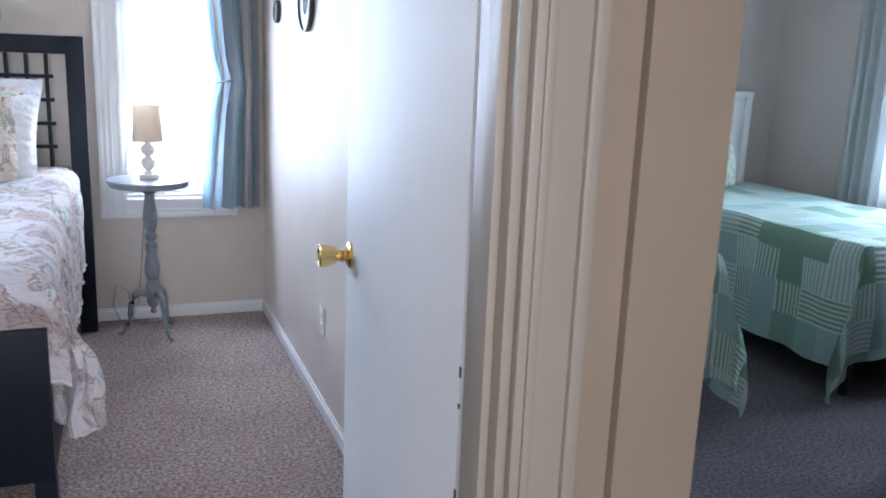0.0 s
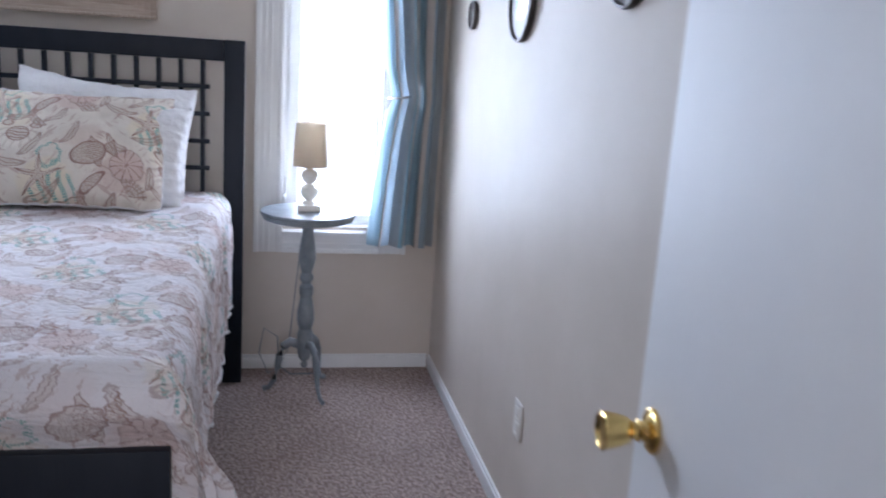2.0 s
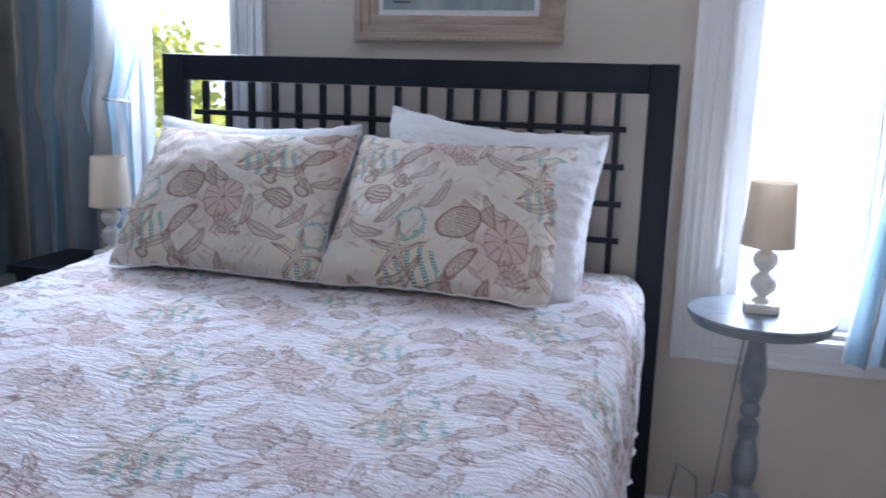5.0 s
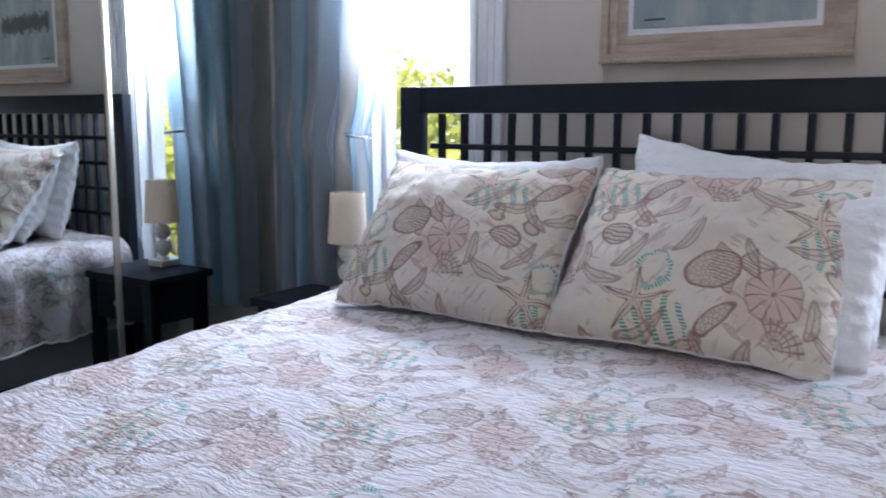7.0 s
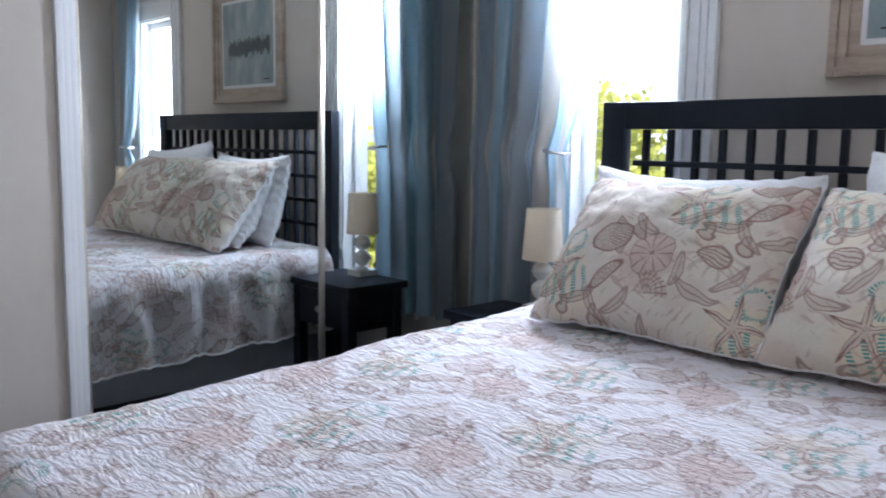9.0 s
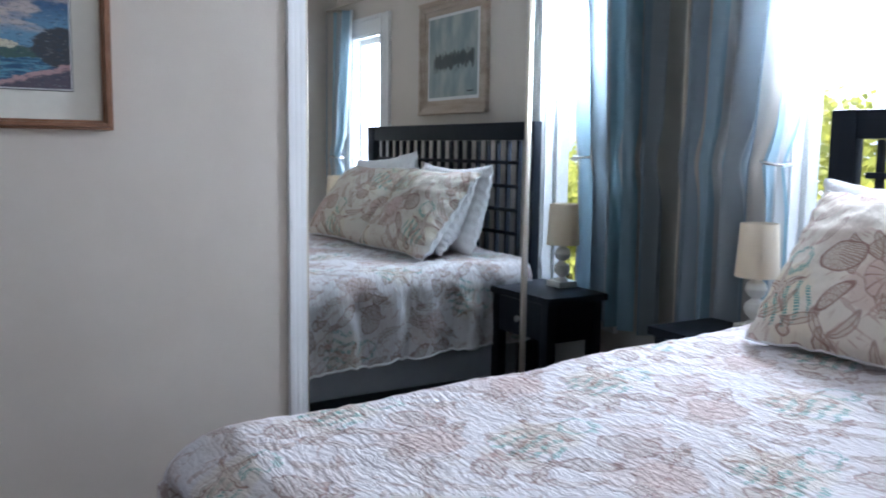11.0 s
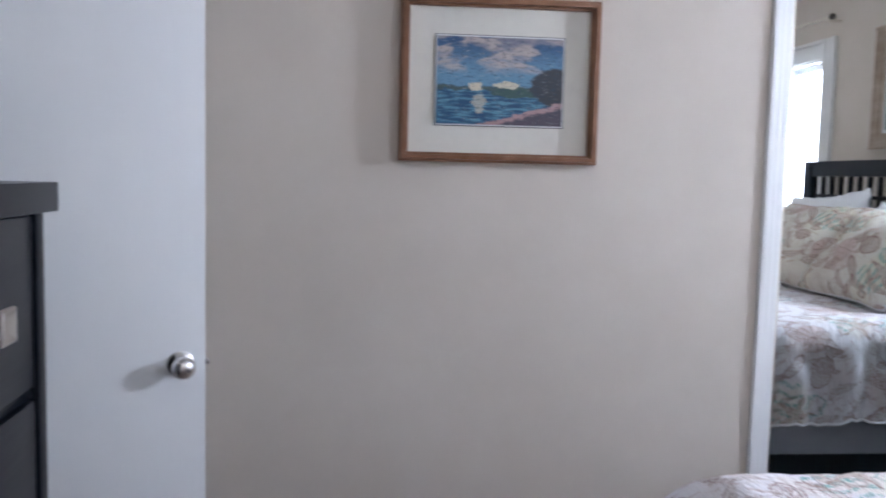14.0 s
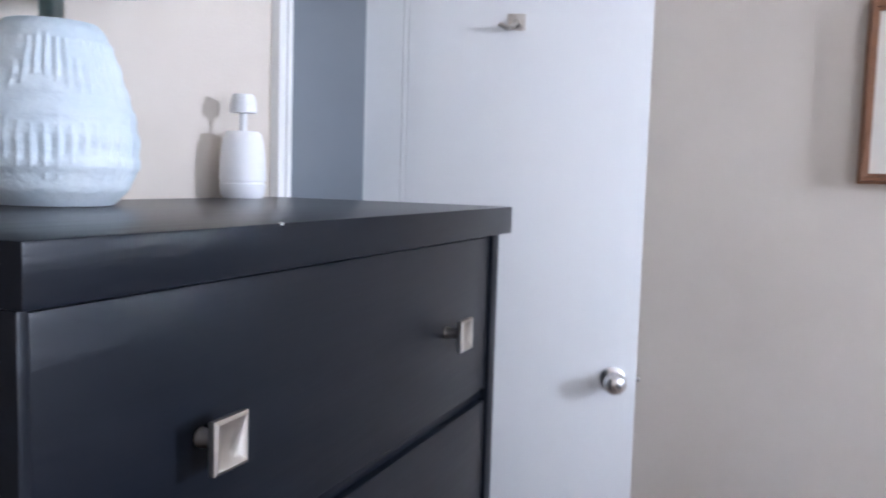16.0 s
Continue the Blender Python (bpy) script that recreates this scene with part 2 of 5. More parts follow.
    # angel fish: oval body with scales, two swept fins and a forked tail
    x, y = local(0.16, 0.095, 0.35)
    body = oval(x, y, -0.005, 0, 0.058, 0.040)
    tail = g.math("SUBTRACT", g.math("MULTIPLY_ADD", g.math("SUBTRACT", x, 0.045), 0.75, 0.004), g.math("ABSOLUTE", y))
    tail = g.math("MINIMUM", tail, g.math("SUBTRACT", 0.088, x))
    fin = g.math("SUBTRACT", 0.062, g.math("MULTIPLY_ADD", g.math("ABSOLUTE", g.math("SUBTRACT", x, 0.018)), 1.7, g.math("ABSOLUTE", y)))
    fish = either(either(body, tail), fin)
    ink(inside(fish), 0.75, TAN)
    cells = g.nt.nodes.new("ShaderNodeTexVoronoi")
    cells.voronoi_dimensions = "2D"
    cells.feature = "DISTANCE_TO_EDGE"
    cells.inputs["Scale"].default_value = 85
    g.put(cells.inputs["Vector"], p)
    net = g.math("SUBTRACT", 1.0, g.step(cells.outputs["Distance"], 0.05, 0.14))
    ink(either(either(line(body), line(fish)), g.math("MULTIPLY", both(inside(body), net), 0.5)), 0.8, BROWN)
    ink(both(inside(either(tail, fin)), waves(g.math("ADD", y, g.math("MULTIPLY", x, 0.6)), 800)), 0.6, BROWN)
    # urchin: ragged rose disc with spokes
    x, y = local(0.285, 0.055)
    r, a = length(x, y), angle(x, y)
    e = g.math("ADD", g.math("SUBTRACT", 0.058, r), g.math("MULTIPLY", blot, 0.35))
    ink(inside(e), 0.65, ROSE)
    spoke = g.step(g.math("COSINE", g.math("MULTIPLY", a, 11)), 0.80, 0.97)
    ink(both(inside(e), either(spoke, g.math("SUBTRACT", 1.0, g.step(r, 0.004, 0.007)))), 0.7, BROWN)
    ink(line(e, 0.0022), 0.5, BROWN)
    # fan shell
    x, y = local(0.30, -0.055, -0.5)
    r, a = length(x, y), angle(y, x)
    e = g.math("MINIMUM", g.math("SUBTRACT", 0.062, r), g.math("MULTIPLY", g.math("SUBTRACT", 1.05, g.math("ABSOLUTE", a)), 0.05))
    ink(inside(e), 0.6, TAN)
    ink(both(inside(e), either(waves(a, 24, 0.5, 0.9), waves(r, 420, 0.75, 0.97))), 0.75, BROWN)
    # cone shell with a net of marks
    x, y = local(0.175, -0.015, 0.75)
    e = oval(x, y, 0, 0, 0.050, 0.019)
    ink(inside(e), 0.6, TAN)
    ink(either(line(e), g.math("MULTIPLY", both(inside(e), net), 0.6)), 0.8, BROWN)
    # crab: body, two claws and jointed legs
    x, y = local(0.44, 0.075, -0.2)
    body = oval(x, y, 0, 0, 0.040, 0.026)
    xa = g.math("ABSOLUTE", x)
    claw = either(oval(xa, y, 0.052, 0.042, 0.020, 0.012), oval(xa, y, 0.046, 0.060, 0.010, 0.018))
    r, a = length(xa, g.math("ADD", y, -0.02)), angle(xa, g.math("ADD", y, -0.02))
    legs = both(g.step(g.math("COSINE", g.math("ADD", g.math("MULTIPLY", a, 13), g.math("MULTIPLY", r, 26))), 0.5, 0.8), both(g.step(r, 0.035, 0.045), g.math("SUBTRACT", 1.0, g.step(r, 0.080, 0.09))))
    legs = both(legs, g.math("SUBTRACT", 1.0, g.step(y, 0.012, 0.03)))
    ink(either(legs, inside(either(body, claw))), 0.7, TAN)
    ink(either(either(line(body), line(claw)), both(inside(body), waves(g.math("ADD", y, g.math("MULTIPLY", blot, 0.3)), 620))), 0.75, BROWN)
    # swept weed leaves filling the ground
    for cx, cy, turn, rx in ((0.36, 0.175, 0.5, 0.062), (0.42, -0.035, -0.35, 0.058), (0.095, 0.165, 1.1, 0.05), (0.50, 0.02, 0.9, 0.05), (0.235, 0.135, -0.7, 0.045), (0.10, -0.085, 0.2, 0.05), (0.37, 0.02, 1.5, 0.04), (0.225, -0.085, 0.8, 0.045), (0.49, 0.14, -0.9, 0.05)):
        x, y = local(cx, cy, turn)
        yb = g.math("SUBTRACT", y, g.math("MULTIPLY", g.math("MULTIPLY", x, x), 5.0))
        e = oval(x, yb, 0, 0, rx, 0.013)
        ink(inside(e), 0.6, TAN)
        ink(either(line(e, 0.002), both(inside(e), line(yb, 0.0018))), 0.6, BROWN)
    # loose sketch strokes between them
    for ang, sc in ((0.5, 1.0), (-0.9, 1.15), (2.2, 0.9)):
        rot = g.nt.nodes.new("ShaderNodeMapping")
        rot.inputs["Rotation"].default_value = (0, 0, ang)
        g.put(rot.inputs["Vector"], g.vmath("ADD", p, (ang * 3, sc * 5, 0)))
        stroke = g.step(g.noise(g.vmath("MULTIPLY", rot.outputs[0], (14 * sc, 80 * sc, 1)), 1.0, 2.0), 0.58, 0.64)
        here = g.step(g.noise(g.vmath("ADD", p, (ang * 7, 2 * sc, 0)), 5.5, 1), 0.50, 0.56)
        ink(both(stroke, here), 0.75 - 0.45 * fill, (0.42, 0.26, 0.22))
    ink(g.step(g.noise(uv, 120, 2), 0.45, 0.7), 0.08, (0.5, 0.45, 0.42))
    g.nt.links.new(state["col"], g.bsdf.inputs["Base Color"])
    # crinkles of the quilting
    st = g.vmath("MULTIPLY", g.vmath("ADD", uv, shifted(uv, 9, 0.05)), crease)
    h = g.math("ADD", g.noise(st, 1.0, 3, False, 0.6), g.math("MULTIPLY", g.noise(uv, 300, 1), 0.12))
    g.bump(h, depth, 0.012)
    return m


SHELL_TOP = shell_print("shell_print_quilt", (0.77, 0.735, 0.745), (22, 75, 1), 0.88, 0.5, 0.030, 0.85)
SHELL_PIL = shell_print("shell_print_cotton", (0.70, 0.64, 0.56), (14, 10, 1), 1.12, 0.66, 0.0, 0.5)


def carpet(name, dark, light):
    m = bpy.data.materials.new(name)
    m.use_nodes = True
    g = Graph(m)
    g.bsdf.inputs["Roughness"].default_value = 1.0
    g.bsdf.inputs["Specular IOR Level"].default_value = 0.05
    o = g.obj()
    n1 = g.noise(g.vmath("MULTIPLY", o, (75, 75, 75)), 1.0, 4, False, 0.75)
    n2 = g.noise(o, 3.0, 2)
    col = g.mix(g.step(n1, 0.36, 0.66), dark, light)
    col = g.mix(g.math("MULTIPLY", g.step(n2, 0.4, 0.7), 0.25), col, dark)
    g.nt.links.new(col, g.bsdf.inputs["Base Color"])
    g.bump(g.math("ADD", n1, g.noise(o, 220, 2)), 0.9, 0.014)
    return m


CARPET = carpet("taupe_carpet", (0.25, 0.18, 0.155), (0.76, 0.63, 0.57))
CARPET2 = carpet("grey_carpet", (0.085, 0.08, 0.085), (0.24, 0.22, 0.225))


def striped_cloth(name, bands, width):
    """Woven curtain cloth with vertical stripes along its own width, letting some light through."""
    m = bpy.data.materials.new(name)
    m.use_nodes = True
    g = Graph(m)
    x = g.split(g.uv())[0]
    r = g.nt.nodes.new("ShaderNodeValToRGB")
    r.color_ramp.interpolation = "CONSTANT"
    els = r.color_ramp.elements
    els[0].color = (*bands[0][1], 1)
    els[1].position, els[1].color = bands[1][0], (*bands[1][1], 1)
    for pos, c in bands[2:]:
        e = els.new(pos)
        e.color = (*c, 1)
    g.put(r.inputs[0], g.math("FRACT", g.math("DIVIDE", x, width)))
    g.nt.links.new(r.outputs[0], g.bsdf.inputs["Base Color"])
    g.bsdf.inputs["Roughness"].default_value = 0.6
    g.bump(g.noise(g.vmath("MULTIPLY", g.uv(), (900, 500, 1)), 1.0, 2), 0.15, 0.004)
    tr = g.nt.nodes.new("ShaderNodeBsdfTranslucent")
    g.nt.links.new(r.outputs[0], tr.inputs["Color"])
    mx = g.nt.nodes.new("ShaderNodeMixShader")
    mx.inputs[0].default_value = 0.42
    out = g.nt.nodes["Material Output"]
    g.nt.links.new(g.bsdf.outputs[0], mx.inputs[1])
    g.nt.links.new(tr.outputs[0], mx.inputs[2])
    g.nt.links.new(mx.outputs[0], out.inputs["Surface"])
    return m


CURTAIN = striped_cloth("blue_striped_curtain_cloth", ((0, (0.39, 0.42, 0.44)), (0.22, (0.29, 0.35, 0.40)), (0.40, (0.52, 0.46, 0.40)), (0.52, (0.34, 0.46, 0.53)), (0.74, (0.56, 0.56, 0.55)), (0.86, (0.31, 0.47, 0.55))), 0.50)
SHEER = striped_cloth("pale_curtain_cloth", ((0, (0.60, 0.62, 0.61)), (0.5, (0.57, 0.60, 0.60))), 0.2)


def thin(name, color, through_share, rough=0.8):
    m = material(name, color, rough, bump=0.12, bump_scale=300)
    nt = m.node_tree
    tr = nt.nodes.new("ShaderNodeBsdfTranslucent")
    tr.inputs["Color"].default_value = (*color, 1)
    mx = nt.nodes.new("ShaderNodeMixShader")
    mx.inputs[0].default_value = through_share
    nt.links.new(nt.nodes["Principled BSDF"].outputs[0], mx.inputs[1])
    nt.links.new(tr.outputs[0], mx.inputs[2])
    nt.links.new(mx.outputs[0], nt.nodes["Material Output"].inputs["Surface"])
    return m


SHADE = thin("cream_lampshade_cloth", (0.78, 0.70, 0.58), 0.45)
SHADE_BLUE = thin("teal_lampshade_cloth", (0.12, 0.30, 0.33), 0.3)
LEAF = thin("yellow_green_leaf", (0.40, 0.40, 0.08), 0.4)
LEAF_D = thin("green_leaf", (0.13, 0.19, 0.05), 0.35)

GLASS = bpy.data.materials.new("window_glass")
GLASS.use_nodes = True
gn = GLASS.node_tree
gt, gg, gm = gn.nodes.new("ShaderNodeBsdfTransparent"), gn.nodes.new("ShaderNodeBsdfGlossy"), gn.nodes.new("ShaderNodeMixShader")
gg.inputs["Roughness"].default_value = 0.02
gm.inputs[0].default_value = 0.02
gn.links.new(gt.outputs[0], gm.inputs[1])
gn.links.new(gg.outputs[0], gm.inputs[2])
gn.links.new(gm.outputs[0], gn.nodes["Material Output"].inputs["Surface"])


def painted_sea(name):
    """A harbour painting: blue sky with rose clouds, pale domes on the far shore, water, dark trees and a pink path."""
    m = bpy.data.materials.new(name)
    m.use_nodes = True
    g = Graph(m)
    g.bsdf.inputs["Roughness"].default_value = 0.5
    uv = g.uv()
    w = g.vmath("SUBTRACT", g.noise(uv, 13, 5, True, 0.65), (0.5, 0.5, 0.5))
    p = g.split(g.vmath("ADD", uv, g.vmath("MULTIPLY", w, (0.13, 0.12, 0))))
    x, y = p[0], p[1]
    col = g.mix(g.step(y, 0.55, 1.0), (0.13, 0.27, 0.40), (0.03, 0.08, 0.18))
    cloud = g.step(g.noise(g.vmath("MULTIPLY", uv, (2.6, 4.6, 1)), 1.0, 3), 0.44, 0.52)
    cloud = g.math("MULTIPLY", cloud, g.step(y, 0.56, 0.68))
    tone = g.step(g.noise(g.vmath("MULTIPLY", uv, (5, 9, 1)), 1.0, 4), 0.4, 0.62)
    col = g.mix(g.math("MULTIPLY", cloud, g.math("MULTIPLY_ADD", tone, 0.55, 0.3)), col, (0.52, 0.42, 0.37))
    sea = g.math("SUBTRACT", 1.0, g.step(y, 0.395, 0.41))
    wave = g.step(g.noise(g.vmath("MULTIPLY", uv, (7, 30, 1)), 1.0, 3), 0.42, 0.62)
    col = g.mix(sea, col, g.mix(wave, (0.02, 0.08, 0.17), (0.10, 0.26, 0.36)))
    shore = g.math("MULTIPLY", g.step(y, 0.385, 0.40), g.math("SUBTRACT", 1.0, g.step(y, 0.43, 0.45)))
    col = g.mix(shore, col, (0.06, 0.10, 0.10))

    def blob(cx, cy, rx, ry):
        dx = g.math("DIVIDE", g.math("SUBTRACT", x, cx), rx)
        dy = g.math("DIVIDE", g.math("SUBTRACT", y, cy), ry)
        return g.math("SUBTRACT", 1.0, g.step(g.math("ADD", g.math("MULTIPLY", dx, dx), g.math("MULTIPLY", dy, dy)), 0.75, 1.0))

    col = g.mix(blob(0.31, 0.43, 0.065, 0.05), col, (0.62, 0.54, 0.40))
    col = g.mix(blob(0.55, 0.455, 0.11, 0.045), col, (0.60, 0.54, 0.40))
    col = g.mix(g.math("MULTIPLY", blob(0.34, 0.25, 0.05, 0.12), 0.6), col, (0.60, 0.52, 0.38))
    col = g.mix(blob(0.62, 0.37, 0.20, 0.06), col, (0.05, 0.10, 0.09))
    col = g.mix(blob(0.95, 0.45, 0.22, 0.23), col, (0.045, 0.05, 0.06))
    col = g.mix(g.step(g.math("SUBTRACT", g.math("MULTIPLY", x, 0.42), y), 0.13, 0.15), col, (0.42, 0.26, 0.26))
    col = g.mix(g.step(g.math("SUBTRACT", g.math("MULTIPLY", x, 0.42), y), 0.19, 0.22), col, (0.09, 0.075, 0.10))
    dab = g.noise(g.vmath("MULTIPLY", uv, (22, 34, 1)), 1.0, 4, False, 0.7)
    col = g.mix(g.math("MULTIPLY", g.step(dab, 0.52, 0.62), 0.55), col, (0.03, 0.06, 0.10))
    pale = g.noise(g.vmath("MULTIPLY", g.vmath("ADD", uv, (3.3, 1.1, 0)), (16, 40, 1)), 1.0, 4, False, 0.7)
    col = g.mix(g.math("MULTIPLY", g.step(pale, 0.58, 0.66), 0.3), col, (0.50, 0.52, 0.50))
    g.nt.links.new(col, g.bsdf.inputs["Base Color"])
    return m


def painted_marsh(name):
    """A pale watercolour: misty grey-green field with a dark ragged tree line and its reflection."""
    m = bpy.data.materials.new(name)
    m.use_nodes = True
    g = Graph(m)
    g.bsdf.inputs["Roughness"].default_value = 0.6
    uv = g.uv()
    s = g.split(uv)
    wash = g.noise(g.vmath("MULTIPLY", uv, (5, 1.6, 1)), 1.0, 3)
    col = g.mix(g.step(wash, 0.35, 0.7), (0.24, 0.30, 0.31), (0.43, 0.46, 0.43))
    rag = g.math("MULTIPLY", g.math("SUBTRACT", g.noise(g.vmath("MULTIPLY", uv, (16, 9, 1)), 1.0, 5, False, 0.7), 0.5), 0.34)
    d = g.math("ABSOLUTE", g.math("ADD", g.math("SUBTRACT", s[1], g.math("MULTIPLY_ADD", s[0], -0.04, 0.47)), rag))
    mid = g.math("MULTIPLY", g.step(s[0], 0.03, 0.09), g.math("SUBTRACT", 1.0, g.step(s[0], 0.86, 0.93)))
    tree = g.math("MULTIPLY", g.math("SUBTRACT", 1.0, g.step(d, 0.06, 0.125)), mid)
    col = g.mix(g.math("MULTIPLY", tree, 0.9), col, (0.045, 0.055, 0.055))
    g.nt.links.new(col, g.bsdf.inputs["Base Color"])
    return m


def patchwork(name):
    """Green and aqua patchwork of striped squares."""
    m = bpy.data.materials.new(name)
    m.use_nodes = True
    g = Graph(m)
    g.bsdf.inputs["Roughness"].default_value = 0.9
    uv = g.vmath("MULTIPLY", g.uv(), (6.6, 6.6, 1))
    cell = g.vmath("FLOOR", uv)
    wn_ = g.nt.nodes.new("ShaderNodeTexWhiteNoise")
    wn_.noise_dimensions = "2D"
    g.put(wn_.inputs["Vector"], cell)
    c = g.split(wn_.outputs["Color"])
    f = g.split(g.vmath("FRACTION", uv))
    along = g.math("GREATER_THAN", c[0], 0.5)
    t = g.math("ADD", g.math("MULTIPLY", f[0], along), g.math("MULTIPLY", f[1], g.math("SUBTRACT", 1.0, along)))
    stripe = g.step(g.math("SINE", g.math("MULTIPLY", t, 40)), -0.1, 0.1)
    stripe = g.math("MULTIPLY", stripe, g.math("GREATER_THAN", c[1], 0.35))
    base = g.mix(g.step(c[2], 0.3, 0.7), (0.15, 0.25, 0.18), (0.25, 0.36, 0.34))
    col = g.mix(stripe, base, (0.42, 0.50, 0.44))
    g.nt.links.new(col, g.bsdf.inputs["Base Color"])
    g.bump(g.noise(g.uv(), 60, 3), 0.5, 0.01)
    return m


SEA = painted_sea("harbour_painting")
MARSH = painted_marsh("misty_marsh_painting")
QUILT2 = patchwork("green_patchwork_quilt")


# ---- mesh helpers ----
def block(bm, x0, x1, y0, y1, z0, z1, bevel=0.0):
    made = bmesh.ops.create_cube(bm, size=1.0, matrix=Matrix.LocRotScale(((x0 + x1) / 2, (y0 + y1) / 2, (z0 + z1) / 2), None, (abs(x1 - x0), abs(y1 - y0), abs(z1 - z0))))
    if bevel:
        edges = list({e for v in made["verts"] for e in v.link_edges})
        bmesh.ops.bevel(bm, geom=edges, offset=bevel, segments=2, affect="EDGES", profile=0.6)
    return bm


def blk(x0, x1, y0, y1, z0, z1, bevel=0.0):
    return block(bmesh.new(), x0, x1, y0, y1, z0, z1, bevel)


def lathe(profile, seg=28, m=None):
    """A turned body from (radius, height) pairs."""
    bm = bmesh.new()
    rings = []
    for r, z in profile:
        rings.append([bm.verts.new((r * math.cos(2 * math.pi * i / seg), r * math.sin(2 * math.pi * i / seg), z)) for i in range(seg)])
    for a, b in zip(rings, rings[1:]):
        for i in range(seg):
            bm.faces.new((a[i], a[(i + 1) % seg], b[(i + 1) % seg], b[i]))
    for ring, flip in ((rings[0], True), (rings[-1], False)):
        if (ring[0].co - ring[seg // 2].co).length > 1e-4:
            bm.faces.new(list(reversed(ring)) if flip else ring)
    bmesh.ops.remove_doubles(bm, verts=bm.verts, dist=1e-5)
    if m is not None:
        bmesh.ops.transform(bm, matrix=m, verts=bm.verts)
    return bm


def tube(points, radii, seg=10, flat=1.0):
    """A round bar along a line of points."""
    bm = bmesh.new()
    rings = []
    pts = [Vector(q) for q in points]
    for i, q in enumerate(pts):
        d = (pts[min(i + 1, len(pts) - 1)] - pts[max(i - 1, 0)]).normalized()
        up = Vector((0, 0, 1)) if abs(d.z) < 0.95 else Vector((1, 0, 0))
        u = d.cross(up).normalized()
        v = u.cross(d).normalized()
        r = radii[i] if isinstance(radii, (list, tuple)) else radii
        rings.append([bm.verts.new(q + u * (r * flat * math.cos(2 * math.pi * k / seg)) + v * (r * math.sin(2 * math.pi * k / seg))) for k in range(seg)])
    for a, b in zip(rings, rings[1:]):
        for k in range(seg):
            bm.faces.new((a[k], a[(k + 1) % seg], b[(k + 1) % seg], b[k]))
    bm.faces.new(list(reversed(rings[0])))
    bm.faces.new(rings[-1])
    bmesh.ops.recalc_face_normals(bm, faces=bm.faces)
    return bm


def sheet(nu, nv, at, uv_at=None):
    """A grid of nu by nv cells, each corner placed by at(u, v) for u, v in 0..1."""
    bm = bmesh.new()
    lay = bm.loops.layers.uv.new("UVMap")
    grid = [[bm.verts.new(at(i / nu, j / nv)) for j in range(nv + 1)] for i in range(nu + 1)]
    for i in range(nu):
        for j in range(nv):
            f = bm.faces.new((grid[i][j], grid[i + 1][j], grid[i + 1][j + 1], grid[i][j + 1]))
            for loop, (a, b) in zip(f.loops, ((i, j), (i + 1, j), (i + 1, j + 1), (i, j + 1))):
                loop[lay].uv = uv_at(a / nu, b / nv) if uv_at else (a / nu, b / nv)
    return bm


def finish(name, bm, mat, smooth=True):
    me = bpy.data.meshes.new(name)
    bm.to_mesh(me)
    bm.free()
    me.materials.append(mat)
    if smooth:
        me.shade_smooth()
        me.set_sharp_from_angle(angle=radians(35))
    return me


def part(name, bm, mat, parent, label=""):
    ob = new(name, finish(name, bm, mat))
    ob.parent = parent
    return tagged(ob, label)


def thing(name, label, category, at=(0, 0, 0), turn=0.0, group=""):
    ob = new(name)
    ob.matrix_world = pose(*at, 0, 0, turn)
    return tagged(ob, label, category, group)


def structure(name, bm, mat, label=""):
    return tagged(new(name, finish(name, bm, mat)), label, kind="structure")


# ---- the house ----
H = 2.44
NORTH, SOUTH, WEST, EAST = 5.05, 1.44, -1.575, 1.63
WIN_R = (0.93, 1.36, 0.665, 2.05)
WIN_L = (-1.16, -0.73, 0.665, 2.05)

structure("floor", blk(-2.3, 1.69, -1.0, 5.2, -0.12, 0.0), CARPET, "taupe flecked cut-pile carpet")
structure("floor_2", blk(1.69, 5.2, -1.0, 5.2, -0.12, 0.0), CARPET2, "dark grey carpet of the second bedroom")
structure("ceiling", blk(-2.3, 5.2, -1.1, 5.25, H, H + 0.2), CEIL)

bm = bmesh.new()
for x0, x1 in ((-2.3, WIN_L[0]), (WIN_L[1], WIN_R[0]), (WIN_R[1], 1.63)):
    block(bm, x0, x1, NORTH, NORTH + 0.14, 0, H)
for w in (WIN_L, WIN_R):
    block(bm, w[0], w[1], NORTH, NORTH + 0.14, 0, w[2])
    block(bm, w[0], w[1], NORTH, NORTH + 0.14, w[3], H)
structure("wall_north", bm, WALL, "warm grey painted wall with two tall windows")
structure("wall_east", blk(EAST, EAST + 0.12, 1.602, NORTH + 0.14, 0, H), WALL_GLOSS, "warm grey semi-gloss painted wall")
bm = bmesh.new()
block(bm, WEST - 0.10, WEST, SOUTH - 0.11, 3.44, 0, H)
block(bm, WEST - 0.10, WEST, 3.44, NORTH, 2.06, H)
structure("wall_west", bm, WALL, "warm grey painted wall beside the closet")
structure("closet_back", blk(WEST - 0.72, WEST - 0.66, 3.3, NORTH, 0, H), WALL)
structure("closet_side", blk(WEST - 0.66, WEST - 0.10, 3.34, 3.42, 0, H), WALL)

# south wall with the entry and the doorway of the small dark room
bm = bmesh.new()
DOOR_W, DOOR_E = (-1.30, -0.815), (0.40, 1.315)
for x0, x1 in ((WEST, DOOR_W[0] - 0.02), (DOOR_W[1] + 0.02, DOOR_E[0] - 0.02),):
    block(bm, x0, x1, SOUTH - 0.11, SOUTH, 0, H)
for d in (DOOR_W, DOOR_E):
    block(bm, d[0] - 0.02, d[1] + 0.02, SOUTH - 0.11, SOUTH, 2.06, H)
structure("wall_south", bm, WALL, "warm grey painted wall with two doorways")
